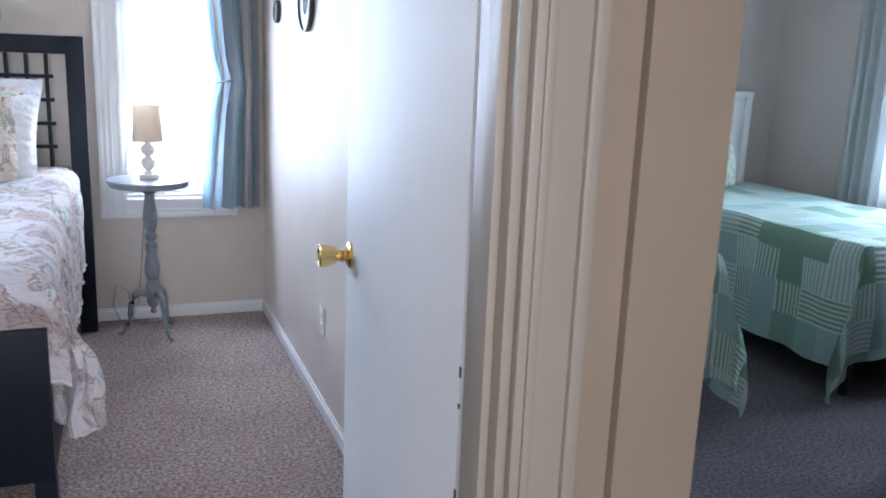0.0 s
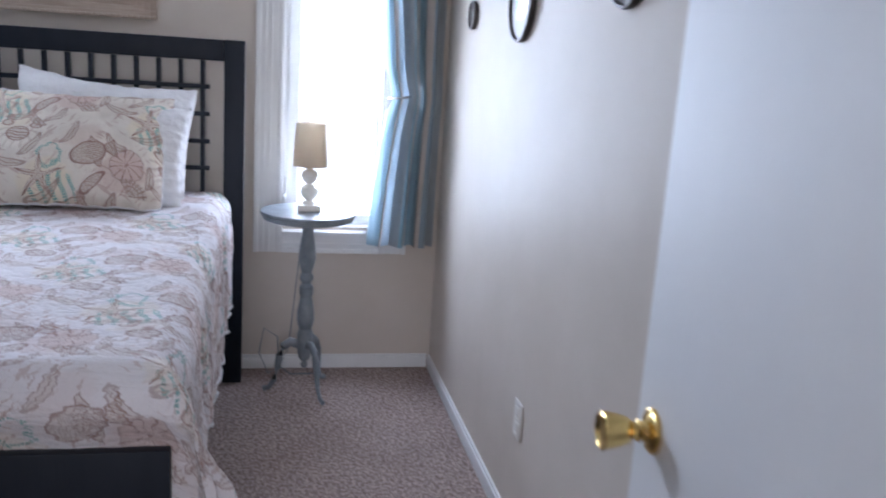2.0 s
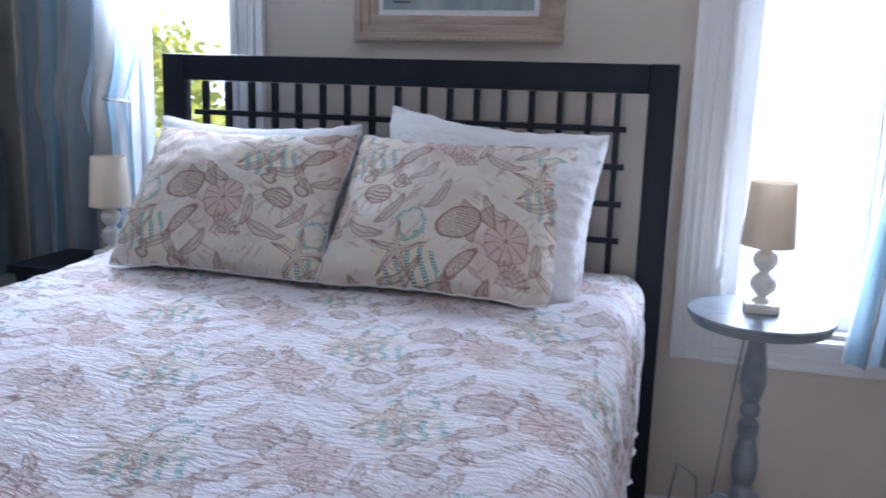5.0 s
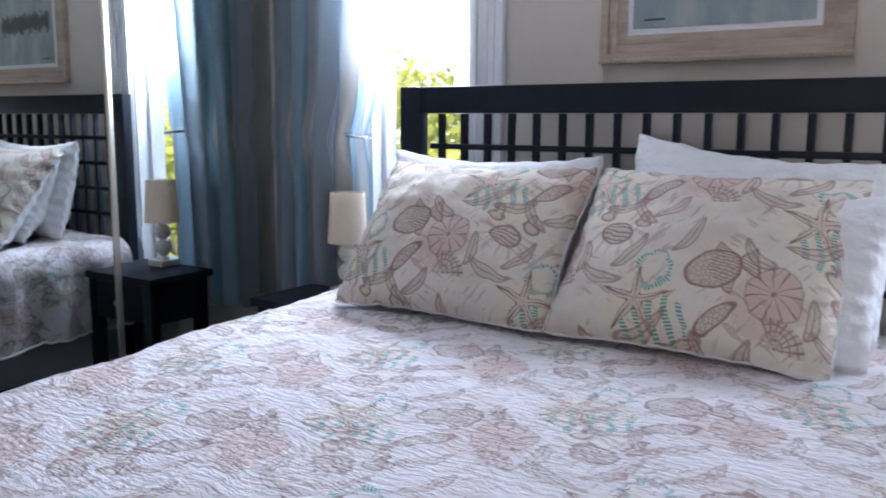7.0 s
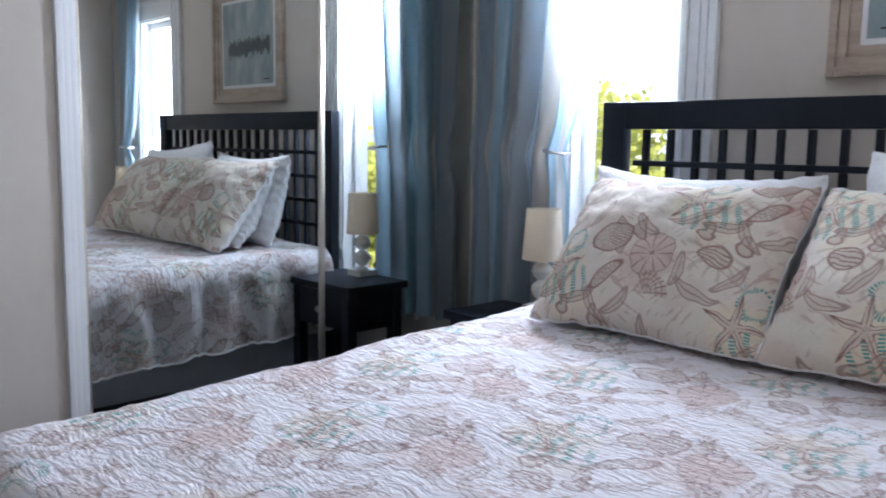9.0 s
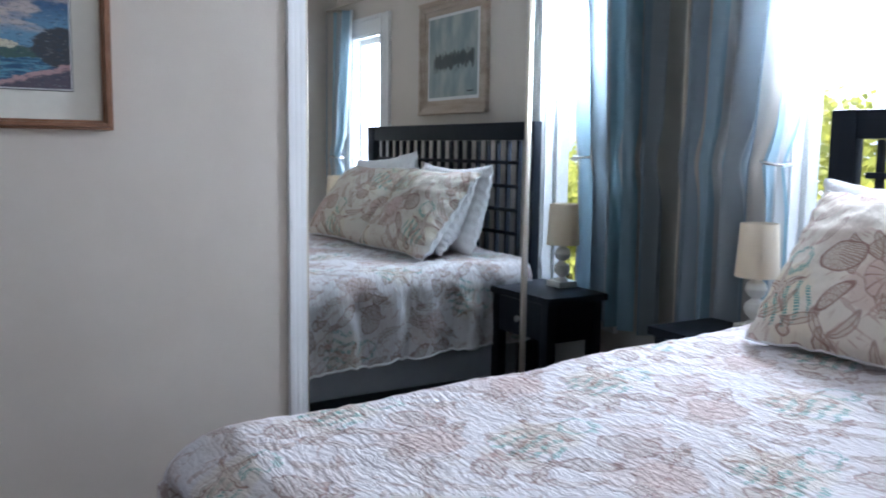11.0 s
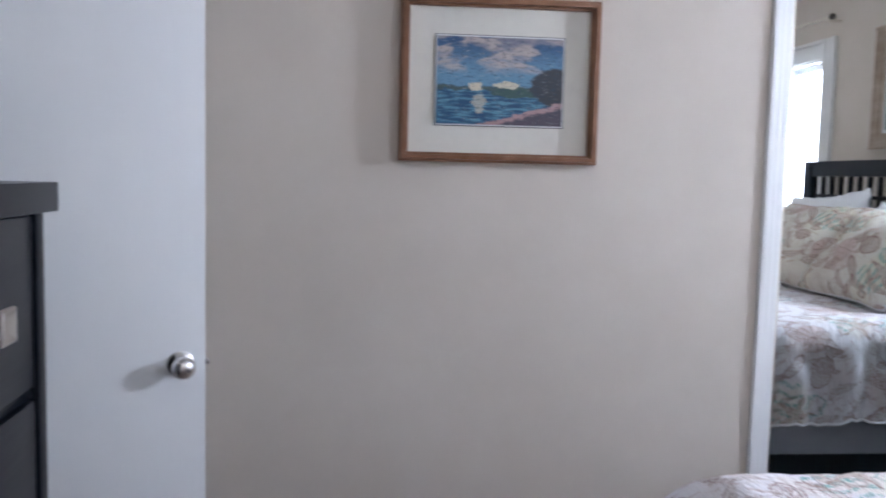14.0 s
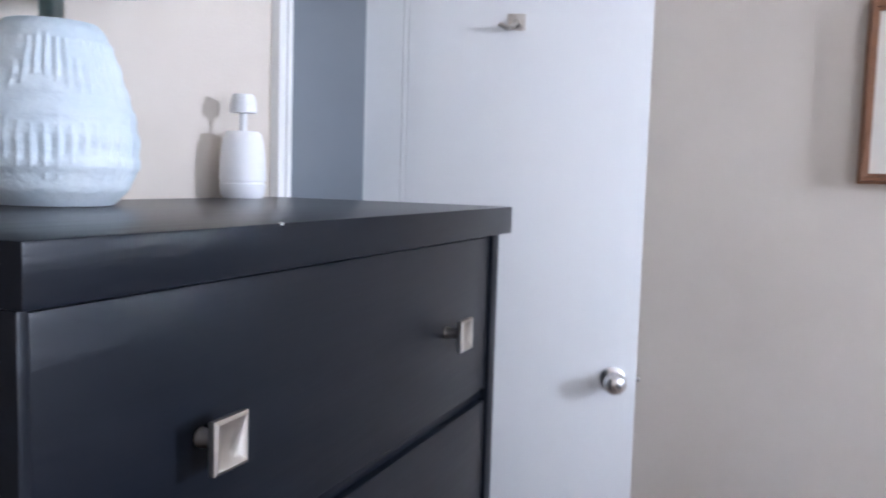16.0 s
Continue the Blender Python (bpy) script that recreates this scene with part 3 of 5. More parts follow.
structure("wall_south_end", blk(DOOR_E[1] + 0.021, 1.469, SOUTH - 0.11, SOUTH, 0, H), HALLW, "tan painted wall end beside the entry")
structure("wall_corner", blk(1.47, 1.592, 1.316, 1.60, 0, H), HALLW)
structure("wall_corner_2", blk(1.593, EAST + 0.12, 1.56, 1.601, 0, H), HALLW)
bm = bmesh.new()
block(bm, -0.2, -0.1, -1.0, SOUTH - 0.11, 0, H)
# unseen south end, with an opening added for the hall fill lamp
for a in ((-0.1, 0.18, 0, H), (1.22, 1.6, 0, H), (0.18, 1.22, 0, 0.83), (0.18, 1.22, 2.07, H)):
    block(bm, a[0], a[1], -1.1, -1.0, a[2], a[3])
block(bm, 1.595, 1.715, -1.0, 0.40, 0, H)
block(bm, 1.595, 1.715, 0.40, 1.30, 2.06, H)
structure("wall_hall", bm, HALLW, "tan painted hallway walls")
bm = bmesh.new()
# the unseen south side has an opening added only for its fill lamp
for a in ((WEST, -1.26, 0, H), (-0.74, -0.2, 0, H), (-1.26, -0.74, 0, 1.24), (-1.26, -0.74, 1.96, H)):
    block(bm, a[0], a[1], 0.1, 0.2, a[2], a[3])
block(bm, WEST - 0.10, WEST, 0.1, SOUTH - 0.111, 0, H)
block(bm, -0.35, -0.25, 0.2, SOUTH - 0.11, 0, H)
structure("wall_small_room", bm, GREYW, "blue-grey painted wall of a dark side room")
bm = bmesh.new()
block(bm, EAST + 0.12, 5.05, 5.05, 5.17, 0, H)
block(bm, 5.05, 5.17, 4.05, 5.17, 0, H)
block(bm, 5.05, 5.17, -1.0, 2.75, 0, H)
block(bm, 5.05, 5.17, 2.75, 4.05, 0, 0.75)
block(bm, 5.05, 5.17, 2.75, 4.05, 2.05, H)
block(bm, 1.715, 5.17, -1.1, -1.0, 0, H)
structure("wall_room_2", bm, ROOM2W, "taupe painted walls of the second bedroom")


def skirting(x0, x1, y0, y1):
    bm = bmesh.new()
    block(bm, x0, x1, y0, y1, 0, 0.054, 0.004)
    thinx = x1 - x0 < y1 - y0
    e = 0.005
    if thinx:
        block(bm, x0 + (e if x1 > 1.5 else 0), x1 - (0 if x1 > 1.5 else e), y0, y1, 0.052, 0.066, 0.003)
    else:
        block(bm, x0, x1, y0 + (e if y1 > 3 else 0), y1 - (0 if y1 > 3 else e), 0.052, 0.066, 0.003)
    return structure("baseboard", bm, WHITE, "white painted baseboard")


skirting(WEST, EAST - 0.014, NORTH - 0.013, NORTH)
skirting(EAST - 0.013, EAST, SOUTH, NORTH - 0.014)
skirting(WEST, WEST + 0.013, SOUTH + 0.014, 3.43)
skirting(-0.735, 0.33, SOUTH, SOUTH + 0.013)


def casing(name, x0, x1, y0, y1, z, w, out, mat, label=""):
    """Moulded door casing: flat boards with raised bands; out: the side it faces in y."""
    yy0, yy1 = (y0 - 0.008, y0 + 0.004) if out < 0 else (y1 - 0.004, y1 + 0.008)
    top = structure(name, blk(x0, x1, y0, y1, z, z + w, 0.004), mat, label)
    for a, b in ((x0 - w, x0), (x1, x1 + w)):
        part("side_board", blk(a, b, y0, y1, 0, z + w, 0.004), mat, top)
    for a, b in ((x0 - w, x0 - w + 0.018), (x1 + w - 0.018, x1 + w)):
        part("back_band", blk(a, b, yy0, yy1, 0, z + w, 0.004), mat, top)
    part("bead_strip", blk(x1 + 0.012, x1 + 0.024, yy0 + 0.003, yy1 - 0.003, 0, z, 0.002), mat, top)
    return top


casing("door_casing_hall", DOOR_E[0], DOOR_E[1] + 0.012, SOUTH - 0.124, SOUTH - 0.110, 2.045, 0.085, -1, JAMB, "ivory moulded door casing, paint darkened against the hall lamp")
casing("door_casing_room", DOOR_E[0], DOOR_E[1] + 0.012, SOUTH, SOUTH + 0.012, 2.045, 0.06, 1, WHITE)
casing("door_casing_west", DOOR_W[0], DOOR_W[1], SOUTH, SOUTH + 0.014, 2.045, 0.055, 1, WHITE, "white painted door casing")
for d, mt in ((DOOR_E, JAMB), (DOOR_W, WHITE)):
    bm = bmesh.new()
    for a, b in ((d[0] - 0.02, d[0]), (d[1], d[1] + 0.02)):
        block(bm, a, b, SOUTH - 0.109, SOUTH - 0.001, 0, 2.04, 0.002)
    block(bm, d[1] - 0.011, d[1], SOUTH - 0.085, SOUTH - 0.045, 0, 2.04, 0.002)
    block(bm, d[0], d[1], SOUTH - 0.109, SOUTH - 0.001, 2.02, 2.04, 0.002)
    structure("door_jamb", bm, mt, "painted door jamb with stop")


# ---- windows ----
def window(name, w, lever, wide):
    """Crank casement in a moulded white casing."""
    x0, x1, z0, z1 = w
    win = structure(name, blk(x0, x1, NORTH + 0.002, NORTH + 0.138, z0 - 0.012, z0 + 0.004), WHITE, "white casement window, bright daylight outside")
    bm = bmesh.new()
    for a, b in ((x0, x0 + 0.012), (x1 - 0.012, x1)):
        block(bm, a, b, NORTH - 0.004, NORTH + 0.138, z0 + 0.005, z1)
    block(bm, x0 + 0.013, x1 - 0.013, NORTH - 0.004, NORTH + 0.138, z1 - 0.012, z1)
    part("reveal", bm, WHITE, win)
    cw = 0.125
    bm = bmesh.new()
    for a, b, inner in ((x0 - cw, x0, 1), (x1, x1 + cw, -1)):
        block(bm, a, b, NORTH - 0.014, NORTH - 0.001, z0 - 0.115, z1 + 0.11, 0.003)
        for i, (p, q, d) in enumerate(((0.0, 0.022, 0.012), (0.034, 0.046, 0.006), (0.06, 0.07, 0.005), (0.098, 0.118, 0.009))):
            l, r = (a + p, a + q) if inner > 0 else (b - q, b - p)
            block(bm, l, r, NORTH - 0.014 - d, NORTH - 0.012, z0 - 0.115, z1 + 0.11, 0.003)
    part("window_casing", bm, WHITE, win)
    bm = blk(x0, x1, NORTH - 0.014, NORTH - 0.001, z1, z1 + 0.11, 0.003)
    block(bm, x0, x1, NORTH - 0.026, NORTH - 0.012, z1 + 0.088, z1 + 0.11, 0.003)
    part("head_casing", bm, WHITE, win)
    bm = blk(x0, x1, NORTH - 0.014, NORTH - 0.001, z0 - 0.115, z0 - 0.012, 0.003)
    for p, q, d in ((0.0, 0.02, 0.012), (0.035, 0.045, 0.006), (0.075, 0.098, 0.012)):
        block(bm, x0, x1, NORTH - 0.014 - d, NORTH - 0.012, z0 - 0.115 + p, z0 - 0.115 + q, 0.003)
    part("window_sill", bm, WHITE, win)
    s = 0.034
    bm = bmesh.new()
    for a, b in ((x0 + 0.013, x0 + s + wide), (x1 - s, x1 - 0.013)):
        block(bm, a, b, NORTH + 0.05, NORTH + 0.09, z0 + 0.006, z1 - 0.014, 0.004)
    for a, b in ((z0 + 0.006, z0 + 0.05), (z1 - 0.05, z1 - 0.014)):
        block(bm, x0 + s + wide, x1 - s, NORTH + 0.05, NORTH + 0.09, a, b, 0.004)
    part("window_frame", bm, WHITE, win)
    pane = part("pane", blk(x0 + s - 0.005, x1 - s + 0.005, NORTH + 0.068, NORTH + 0.072, z0 + 0.045, z1 - 0.045), GLASS, win, "clear glass pane")
    pane.visible_shadow = False
    xm = x0 + 0.16
    bm = tube([(xm, NORTH + 0.03, z0 + 0.02), (xm, NORTH - 0.01, z0 + 0.035), (xm + 0.05, NORTH - 0.03, z0 + 0.028), (xm + 0.10, NORTH - 0.03, z0 + 0.024)], [0.012, 0.009, 0.007, 0.010])
    block(bm, xm - 0.03, xm + 0.03, NORTH + 0.015, NORTH + 0.05, z0 + 0.006, z0 + 0.025, 0.005)
    part("crank_handle", bm, WHITE, win, "white window crank")
    bm = tube([(lever, NORTH - 0.004, z0 + 0.12), (lever, NORTH - 0.022, z0 + 0.15), (lever + 0.004, NORTH - 0.026, z0 + 0.23)], [0.010, 0.009, 0.006], flat=0.6)
    block(bm, lever - 0.009, lever + 0.009, NORTH - 0.012, NORTH + 0.001, z0 + 0.09, z0 + 0.19, 0.003)
    part("latch", bm, WHITE, win, "white sash latch lever")
    return win


window("window_1", WIN_R, WIN_R[0] + 0.006, 0.03)
window("window_2", WIN_L, WIN_L[1] - 0.006, 0.0)

# window of the second bedroom
bm = bmesh.new()
for y0, y1, z0, z1 in ((2.67, 2.75, 0.67, 2.13), (4.05, 4.13, 0.67, 2.13), (2.75, 4.05, 2.05, 2.13), (2.75, 4.05, 0.67, 0.75), (3.38, 3.42, 0.75, 2.05)):
    block(bm, 5.03, 5.049, y0, y1, z0, z1, 0.004)
win3 = structure("window_3", bm, WHITE, "white window of the second bedroom")
pane = part("pane", blk(5.10, 5.104, 2.75, 4.05, 0.75, 2.05), GLASS, win3)
pane.visible_shadow = False


# ---- curtains ----
def curtain(name, outer, inner, tie_z, z_top, z_bot, y, group, waist, flare, folds):
    """A pleated panel on a rod, drawn aside by a tie-back. outer: its edge at the room corner; inner: its free edge at the rod."""
    cur = thing(name, "blue, grey and tan striped curtain tied back beside window", "curtain", group=group)
    side = 1 if outer > inner else -1
    wid = abs(outer - inner)
    tie_in = outer - side * wid * waist

    def at(u, v):
        z = z_top + (z_bot - z_top) * v
        t = (z - tie_z)
        if t > 0:
            k = min(1, t / (z_top - tie_z))
            free = tie_in + (inner - tie_in) * (k ** 0.75)
            free -= side * 0.008 * math.exp(-((t - 0.12) / 0.12) ** 2)
        else:
            k = min(1, -t / (tie_z - z_bot))
            free = tie_in + (inner + side * 0.02 - tie_in) * (flare * k ** 0.6)
        x = outer + (free - outer) * u
        squeeze = math.exp(-(t / 0.10) ** 2)
        amp = 0.034 * (1 - 0.6 * squeeze)
        ph = u * 2 * math.pi * folds + 0.5 * math.sin(4 * u + 1)
        yy = y + amp * math.sin(ph) + 0.007 * math.sin(2.3 * ph + 3 * v) - 0.02 * squeeze
        return (x + 0.008 * math.sin(ph * 1.7 + 1.5 * v), yy, z)

    part("panel", sheet(110, 60, at, lambda u, v: (u * 0.92 + 0.02, v * (z_top - z_bot))), CURTAIN, cur)
    pts = []
    xa, xb = tie_in - side * 0.014, tie_in + side * 0.075
    for i in range(25):
        a = 2 * math.pi * i / 24
        pts.append(((xa + xb) / 2 + (xb - xa) / 2 * math.cos(a), y - 0.015 + 0.05 * math.sin(a), tie_z + 0.006 * math.cos(a)))
    part("tie_back", tube(pts, 0.006, 8), SILVER, cur, "polished metal tie-back ring")
    return cur


curtain("curtain", 1.592, 1.25, 1.26, 2.22, 0.60, 4.975, "window curtains", 0.614, 0.85, 3.6)
curtain("curtain", -1.575, -1.0, 1.29, 2.22, 0.60, 4.965, "window curtains", 0.82, 0.0, 5.2)
for name, xs in (("curtain_rod", (0.74, 1.60)), ("curtain_rod", (-1.56, -0.56))):
    rod = thing(name, "thin champagne metal curtain rod with dark finials", "curtain rod", group="curtain rods")
    part("rod", tube([(xs[0], 4.965, 2.25), (xs[1], 4.965, 2.25)], 0.009, 12), GOLDF, rod)
    bx = xs[0] + 0.05 if xs[0] > 0 else xs[1] - 0.05
    part("bracket", tube([(bx, NORTH, 2.24), (bx, 4.965, 2.238)], 0.007, 8), GOLDF, rod)
    part("finial", lathe([(0.0, -0.02), (0.014, -0.014), (0.02, 0), (0.014, 0.014), (0.0, 0.02)], 14, pose(xs[0] if xs[0] > 0 else xs[1], 4.965, 2.25)), IRON, rod)


# ---- doors ----
def leaf_door(name, label, hinge, free, z_knob, knob_mat, knob_profile, hook, worn):
    """A flush door leaf from its hinge to its free edge; the room side is the one to the left of that way."""
    d = Vector((free[0] - hinge[0], free[1] - hinge[1], 0))
    n = d.length
    door = structure(name, blk(0, n, -0.035, 0, 0.012, 2.03, 0.0025), DOORW, label)
    door.matrix_world = pose(hinge[0], hinge[1], 0, 0, 0, math.degrees(math.atan2(d.y, d.x)))
    part("door_handle", lathe(knob_profile, 28, pose(n - 0.062, 0, z_knob, -90, 0, 0)), knob_mat, door, "round door knob")
    part("latch", blk(n - 0.001, n + 0.0015, -0.029, -0.006, z_knob - 0.03, z_knob + 0.03, 0.001), knob_mat, door)
    part("latch_bolt", blk(n + 0.0015, n + 0.011, -0.023, -0.012, z_knob - 0.007, z_knob + 0.007, 0.003), knob_mat, door)
    if hook:
        hx, hz = hook
        bm = blk(hx - 0.018, hx + 0.018, -0.001, 0.005, hz - 0.022, hz + 0.022, 0.002)
        part("coat_hook", bm, NICKEL, door, "nickel coat hook plate")
        part("hook_prong", tube([(hx, 0.004, hz), (hx - 0.004, 0.028, hz - 0.014), (hx - 0.012, 0.05, hz - 0.018), (hx - 0.022, 0.062, hz - 0.006)], [0.007, 0.006, 0.006, 0.005], 8), NICKEL, door)
        part("hook_prong", tube([(hx, 0.004, hz - 0.005), (hx + 0.006, 0.026, hz - 0.02), (hx + 0.008, 0.038, hz - 0.012)], [0.006, 0.005, 0.005], 8), NICKEL, door)
    for z in worn:
        part("paint_chip", blk(-0.0008, 0.004, -0.0015, 0.0006, z[0], z[1]), DARKL, door)
    return door


KNOB_CUP = [(0.0, -0.001), (0.031, -0.001), (0.031, 0.004), (0.026, 0.008), (0.015, 0.011), (0.012, 0.017), (0.016, 0.021), (0.012, 0.025), (0.012, 0.030), (0.019, 0.036), (0.023, 0.050), (0.026, 0.066), (0.027, 0.072), (0.024, 0.074), (0.018, 0.070), (0.0, 0.068)]
KNOB_BALL = [(0.0, -0.001), (0.032, -0.001), (0.032, 0.004), (0.024, 0.008), (0.013, 0.011), (0.012, 0.026), (0.018, 0.031), (0.025, 0.037), (0.028, 0.046), (0.027, 0.055), (0.022, 0.062), (0.012, 0.066), (0.0, 0.067)]
leaf_door("door_1", "white flush door standing open, worn brass knob", (1.327, 1.478), (1.405, 2.388), 0.955, BRASS, KNOB_CUP, None, ((0.985, 1.0), (0.94, 0.947), (0.80, 0.82), (0.72, 0.75), (0.69, 0.70), (0.66, 0.675)))


# the west leaf swings to the other hand, so its room side faces away from the way hinge to edge
d2 = leaf_door("door_2", "white flush door standing open, steel knob and coat hook", (-1.50, 2.015), (-1.30, 1.455), 0.85, SILVER, KNOB_BALL, None, ())
for ch in list(d2.children):
    bpy.data.objects.remove(ch)
part("door_handle", lathe(KNOB_BALL, 28, pose(0.058, 0, 0.85, -90, 0, 0)), SILVER, d2, "polished steel ball knob")
part("latch", blk(-0.0015, 0.001, -0.029, -0.006, 0.82, 0.88, 0.001), SILVER, d2)
part("latch_bolt", blk(-0.011, -0.0015, -0.023, -0.012, 0.843, 0.857, 0.003), SILVER, d2)
hx, hz = 0.33, 1.725
part("coat_hook", blk(hx - 0.022, hx + 0.022, -0.001, 0.005, hz - 0.02, hz + 0.02, 0.002), NICKEL, d2, "nickel coat hook plate")
part("hook_prong", tube([(hx, 0.004, hz), (hx + 0.006, 0.024, hz - 0.014), (hx + 0.022, 0.034, hz - 0.02), (hx + 0.042, 0.036, hz - 0.010)], [0.008, 0.007, 0.006, 0.005], 8), NICKEL, d2)
part("hook_prong", tube([(hx, 0.004, hz - 0.005), (hx - 0.008, 0.024, hz - 0.02), (hx - 0.014, 0.034, hz - 0.014)], [0.006, 0.006, 0.005], 8), NICKEL, d2)

# ---- mirrored closet ----
bm = blk(-1.64, -1.563, 3.442, 3.462, 0, 2.06, 0.003)
block(bm, -1.66, -1.570, 3.462, 3.480, 0, 2.06, 0.003)
block(bm, -1.66, -1.576, 3.480, 3.500, 0, 2.06, 0.003)
structure("trim_closet", bm, WHITE, "white painted closet jamb trim")
structure("trim_closet_head", blk(-1.66, -1.563, 3.50, NORTH - 0.001, 2.03, 2.059, 0.003), WHITE)
structure("trim_closet_track", blk(-1.66, -1.575, 3.50, NORTH - 0.001, 0.0, 0.02, 0.003), GOLDF)
for y0, y1, x, skew in ((3.502, 4.30, -1.600, 0.42), (4.27, 5.040, -1.622, -0.22)):
    door = thing("closet_door", "mirrored sliding closet door in slim metal frame", "closet door", group="closet doors")
    door.matrix_world = pose(x, (y0 + y1) / 2, 0, 0, 0, skew) @ Matrix.Translation((-x, -(y0 + y1) / 2, 0))
    part("mirror", blk(x - 0.012, x, y0 + 0.008, y1 - 0.008, 0.035, 2.01), MIRROR, door, "clear mirror glass")
    for a, b in ((y0, y0 + 0.009), (y1 - 0.02, y1)):
        part("stile", blk(x - 0.016, x + 0.006, a, b, 0.022, 2.024, 0.002), GOLDF, door, "champagne metal stile")
    for a, b in ((0.021, 0.036), (2.009, 2.025)):
        part("rail", blk(x - 0.015, x + 0.005, y0 + 0.009, y1 - 0.02, a, b, 0.002), GOLDF, door)


# ---- pictures ----
def picture(name, label, cx, cz, w, h, fw, m, frame_mat, image, mat_w, lines, ornate):
    """Built in its own x-z plane facing -y."""
    pic = thing(name, label, "picture")
    pic.matrix_world = m
    steps = ((0.0, 0.30, 0.030), (0.30, 0.62, 0.022), (0.62, 1.0, 0.013)) if ornate else ((0.0, 0.28, 0.022), (0.28, 0.72, 0.030), (0.72, 1.0, 0.020))
    for side in range(4):
        bm = bmesh.new()
        for a, b, d in steps:
            oa, ob_ = a * fw, b * fw
            if side < 2:
                s = -1 if side == 0 else 1
                xa, xb = sorted((s * (w / 2 - oa), s * (w / 2 - ob_)))
                block(bm, xa, xb, -d, 0, -h / 2 + oa, h / 2 - oa, 0.0025)
            else:
                s = -1 if side == 2 else 1
                za, zb = sorted((s * (h / 2 - oa), s * (h / 2 - ob_)))
                block(bm, -w / 2 + oa, w / 2 - oa, -d + 0.0006, -0.0006, za, zb, 0.0025)
        part("frame_side", bm, frame_mat, pic)
    if ornate:
        n = int(w / 0.022)
        bead = finish("bead", blk(-w / n / 2, w / n / 2, -0.034, -0.026, -0.007, 0.007, 0.003), frame_mat)
        for z in (-h / 2 + 0.004, h / 2 - 0.004):
            for i in range(n):
                ob = new("bead", bead)
                ob.parent = pic
                ob.location = (-w / 2 + (i + 0.5) * w / n, 0, z)
    iw, ih = w / 2 - fw, h / 2 - fw
    if mat_w:
        part("mat", blk(-iw, iw, -0.006, -0.002, -ih, ih), MAT, pic, "cream mat board")
        iw, ih = mat_w
        part("mat_bevel", blk(-iw - 0.005, iw + 0.005, -0.0075, -0.004, -ih - 0.005, ih + 0.005), DARKL, pic)
        part("mat_lip", blk(-iw - 0.003, iw + 0.003, -0.009, -0.005, -ih - 0.003, ih + 0.003), WHITE, pic)
        y = -0.0105
    else:
        part("liner", blk(-iw, iw, -0.010, -0.002, -ih, ih), LINEN, pic)
        iw, ih = iw - 0.016, ih - 0.016
        y = -0.013
    part("painting", sheet(1, 1, lambda u, v: (-iw + 2 * iw * u, y, -ih + 2 * ih * v)), image, pic)
    if lines:
        part("signature", blk(-iw * 0.86, -iw * 0.62, y - 0.001, y, -ih * 0.90, -ih * 0.875), DARKL, pic)
    return pic


picture("wall_picture", "misty marsh painting in whitewashed carved wood frame above bed", 0, 0, 0.682, 0.62, 0.078, pose(0.071, NORTH - 0.002, 1.823), FRAMEW, MARSH, None, True, True)
picture("wall_picture", "harbour painting with cream mat in walnut frame", 0, 0, 0.507, 0.41, 0.024, pose(WEST + 0.002, 2.731, 1.560, 0, 0, 90), FRAMEB, SEA, (0.161, 0.109), False, False)

# round mirrors on the east wall
for y, z, r in ((4.56, 1.60, 0.052), (3.90, 1.615, 0.120), (3.10, 1.66, 0.105)):
    mr = thing("wall_mirror", "small round wall mirror in dark metal rim", "mirror", group="round wall mirrors")
    mr.matrix_world = pose(EAST - 0.001, y, z, 0, -90, 0)
    part("rim", lathe([(r - 0.010, 0.0), (r, 0.0), (r + 0.002, 0.010), (r, 0.018), (r - 0.006, 0.020), (r - 0.010, 0.012)], 40), IRON, mr)
    part("glass", lathe([(0.0, 0.002), (r - 0.009, 0.002), (r - 0.009, 0.011), (0.0, 0.013)], 40), MIRROR, mr)

out = thing("wall_outlet", "ivory plastic double power outlet on wall", "outlet")
out.matrix_world = pose(EAST - 0.0005, 3.60, 0.385, 0, -90, 0)
part("plate", blk(-0.058, 0.058, -0.036, 0.036, 0, 0.006, 0.003), PLASTIC, out)
for dx in (-0.024, 0.024):
    part("socket", blk(dx - 0.017, dx + 0.017, -0.017, 0.017, 0.004, 0.009, 0.005), PLASTIC, out)

# ---- the bed ----
BX0, BX1 = -0.893, 0.768
bed = thing("bed", "black wooden bed with open lattice headboard", "bed", (0, 0, 0))
hb = part("headboard", blk(BX0 + 0.082, BX1 - 0.082, 4.872, 4.908, 1.366, 1.449, 0.004), BLACK, bed, "black lattice headboard")
for a, b in ((BX0, BX0 + 0.081), (BX1 - 0.081, BX1)):
    part("post", blk(a, b, 4.868, 4.912, 0, 1.450, 0.004), BLACK, hb)
part("lower_rail", blk(BX0 + 0.082, BX1 - 0.082, 4.874, 4.906, 0.30, 0.62, 0.003), BLACK, hb)
for i in range(17):
    x = -0.746 + i * 0.0843
    part("slat", blk(x - 0.009, x + 0.009, 4.884, 4.906, 0.621, 1.365, 0.002), BLACK, hb)
for z in (1.263, 1.154, 1.044, 0.935):
    part("cross_slat", blk(-0.778, 0.632, 4.872, 4.885, z - 0.009, z + 0.009, 0.002), BLACK, hb)
fb = part("footboard", blk(BX0 + 0.05, 0.698, 2.975, 3.006, 0.16, 0.622, 0.004), BLACK, bed, "low black panel footboard")
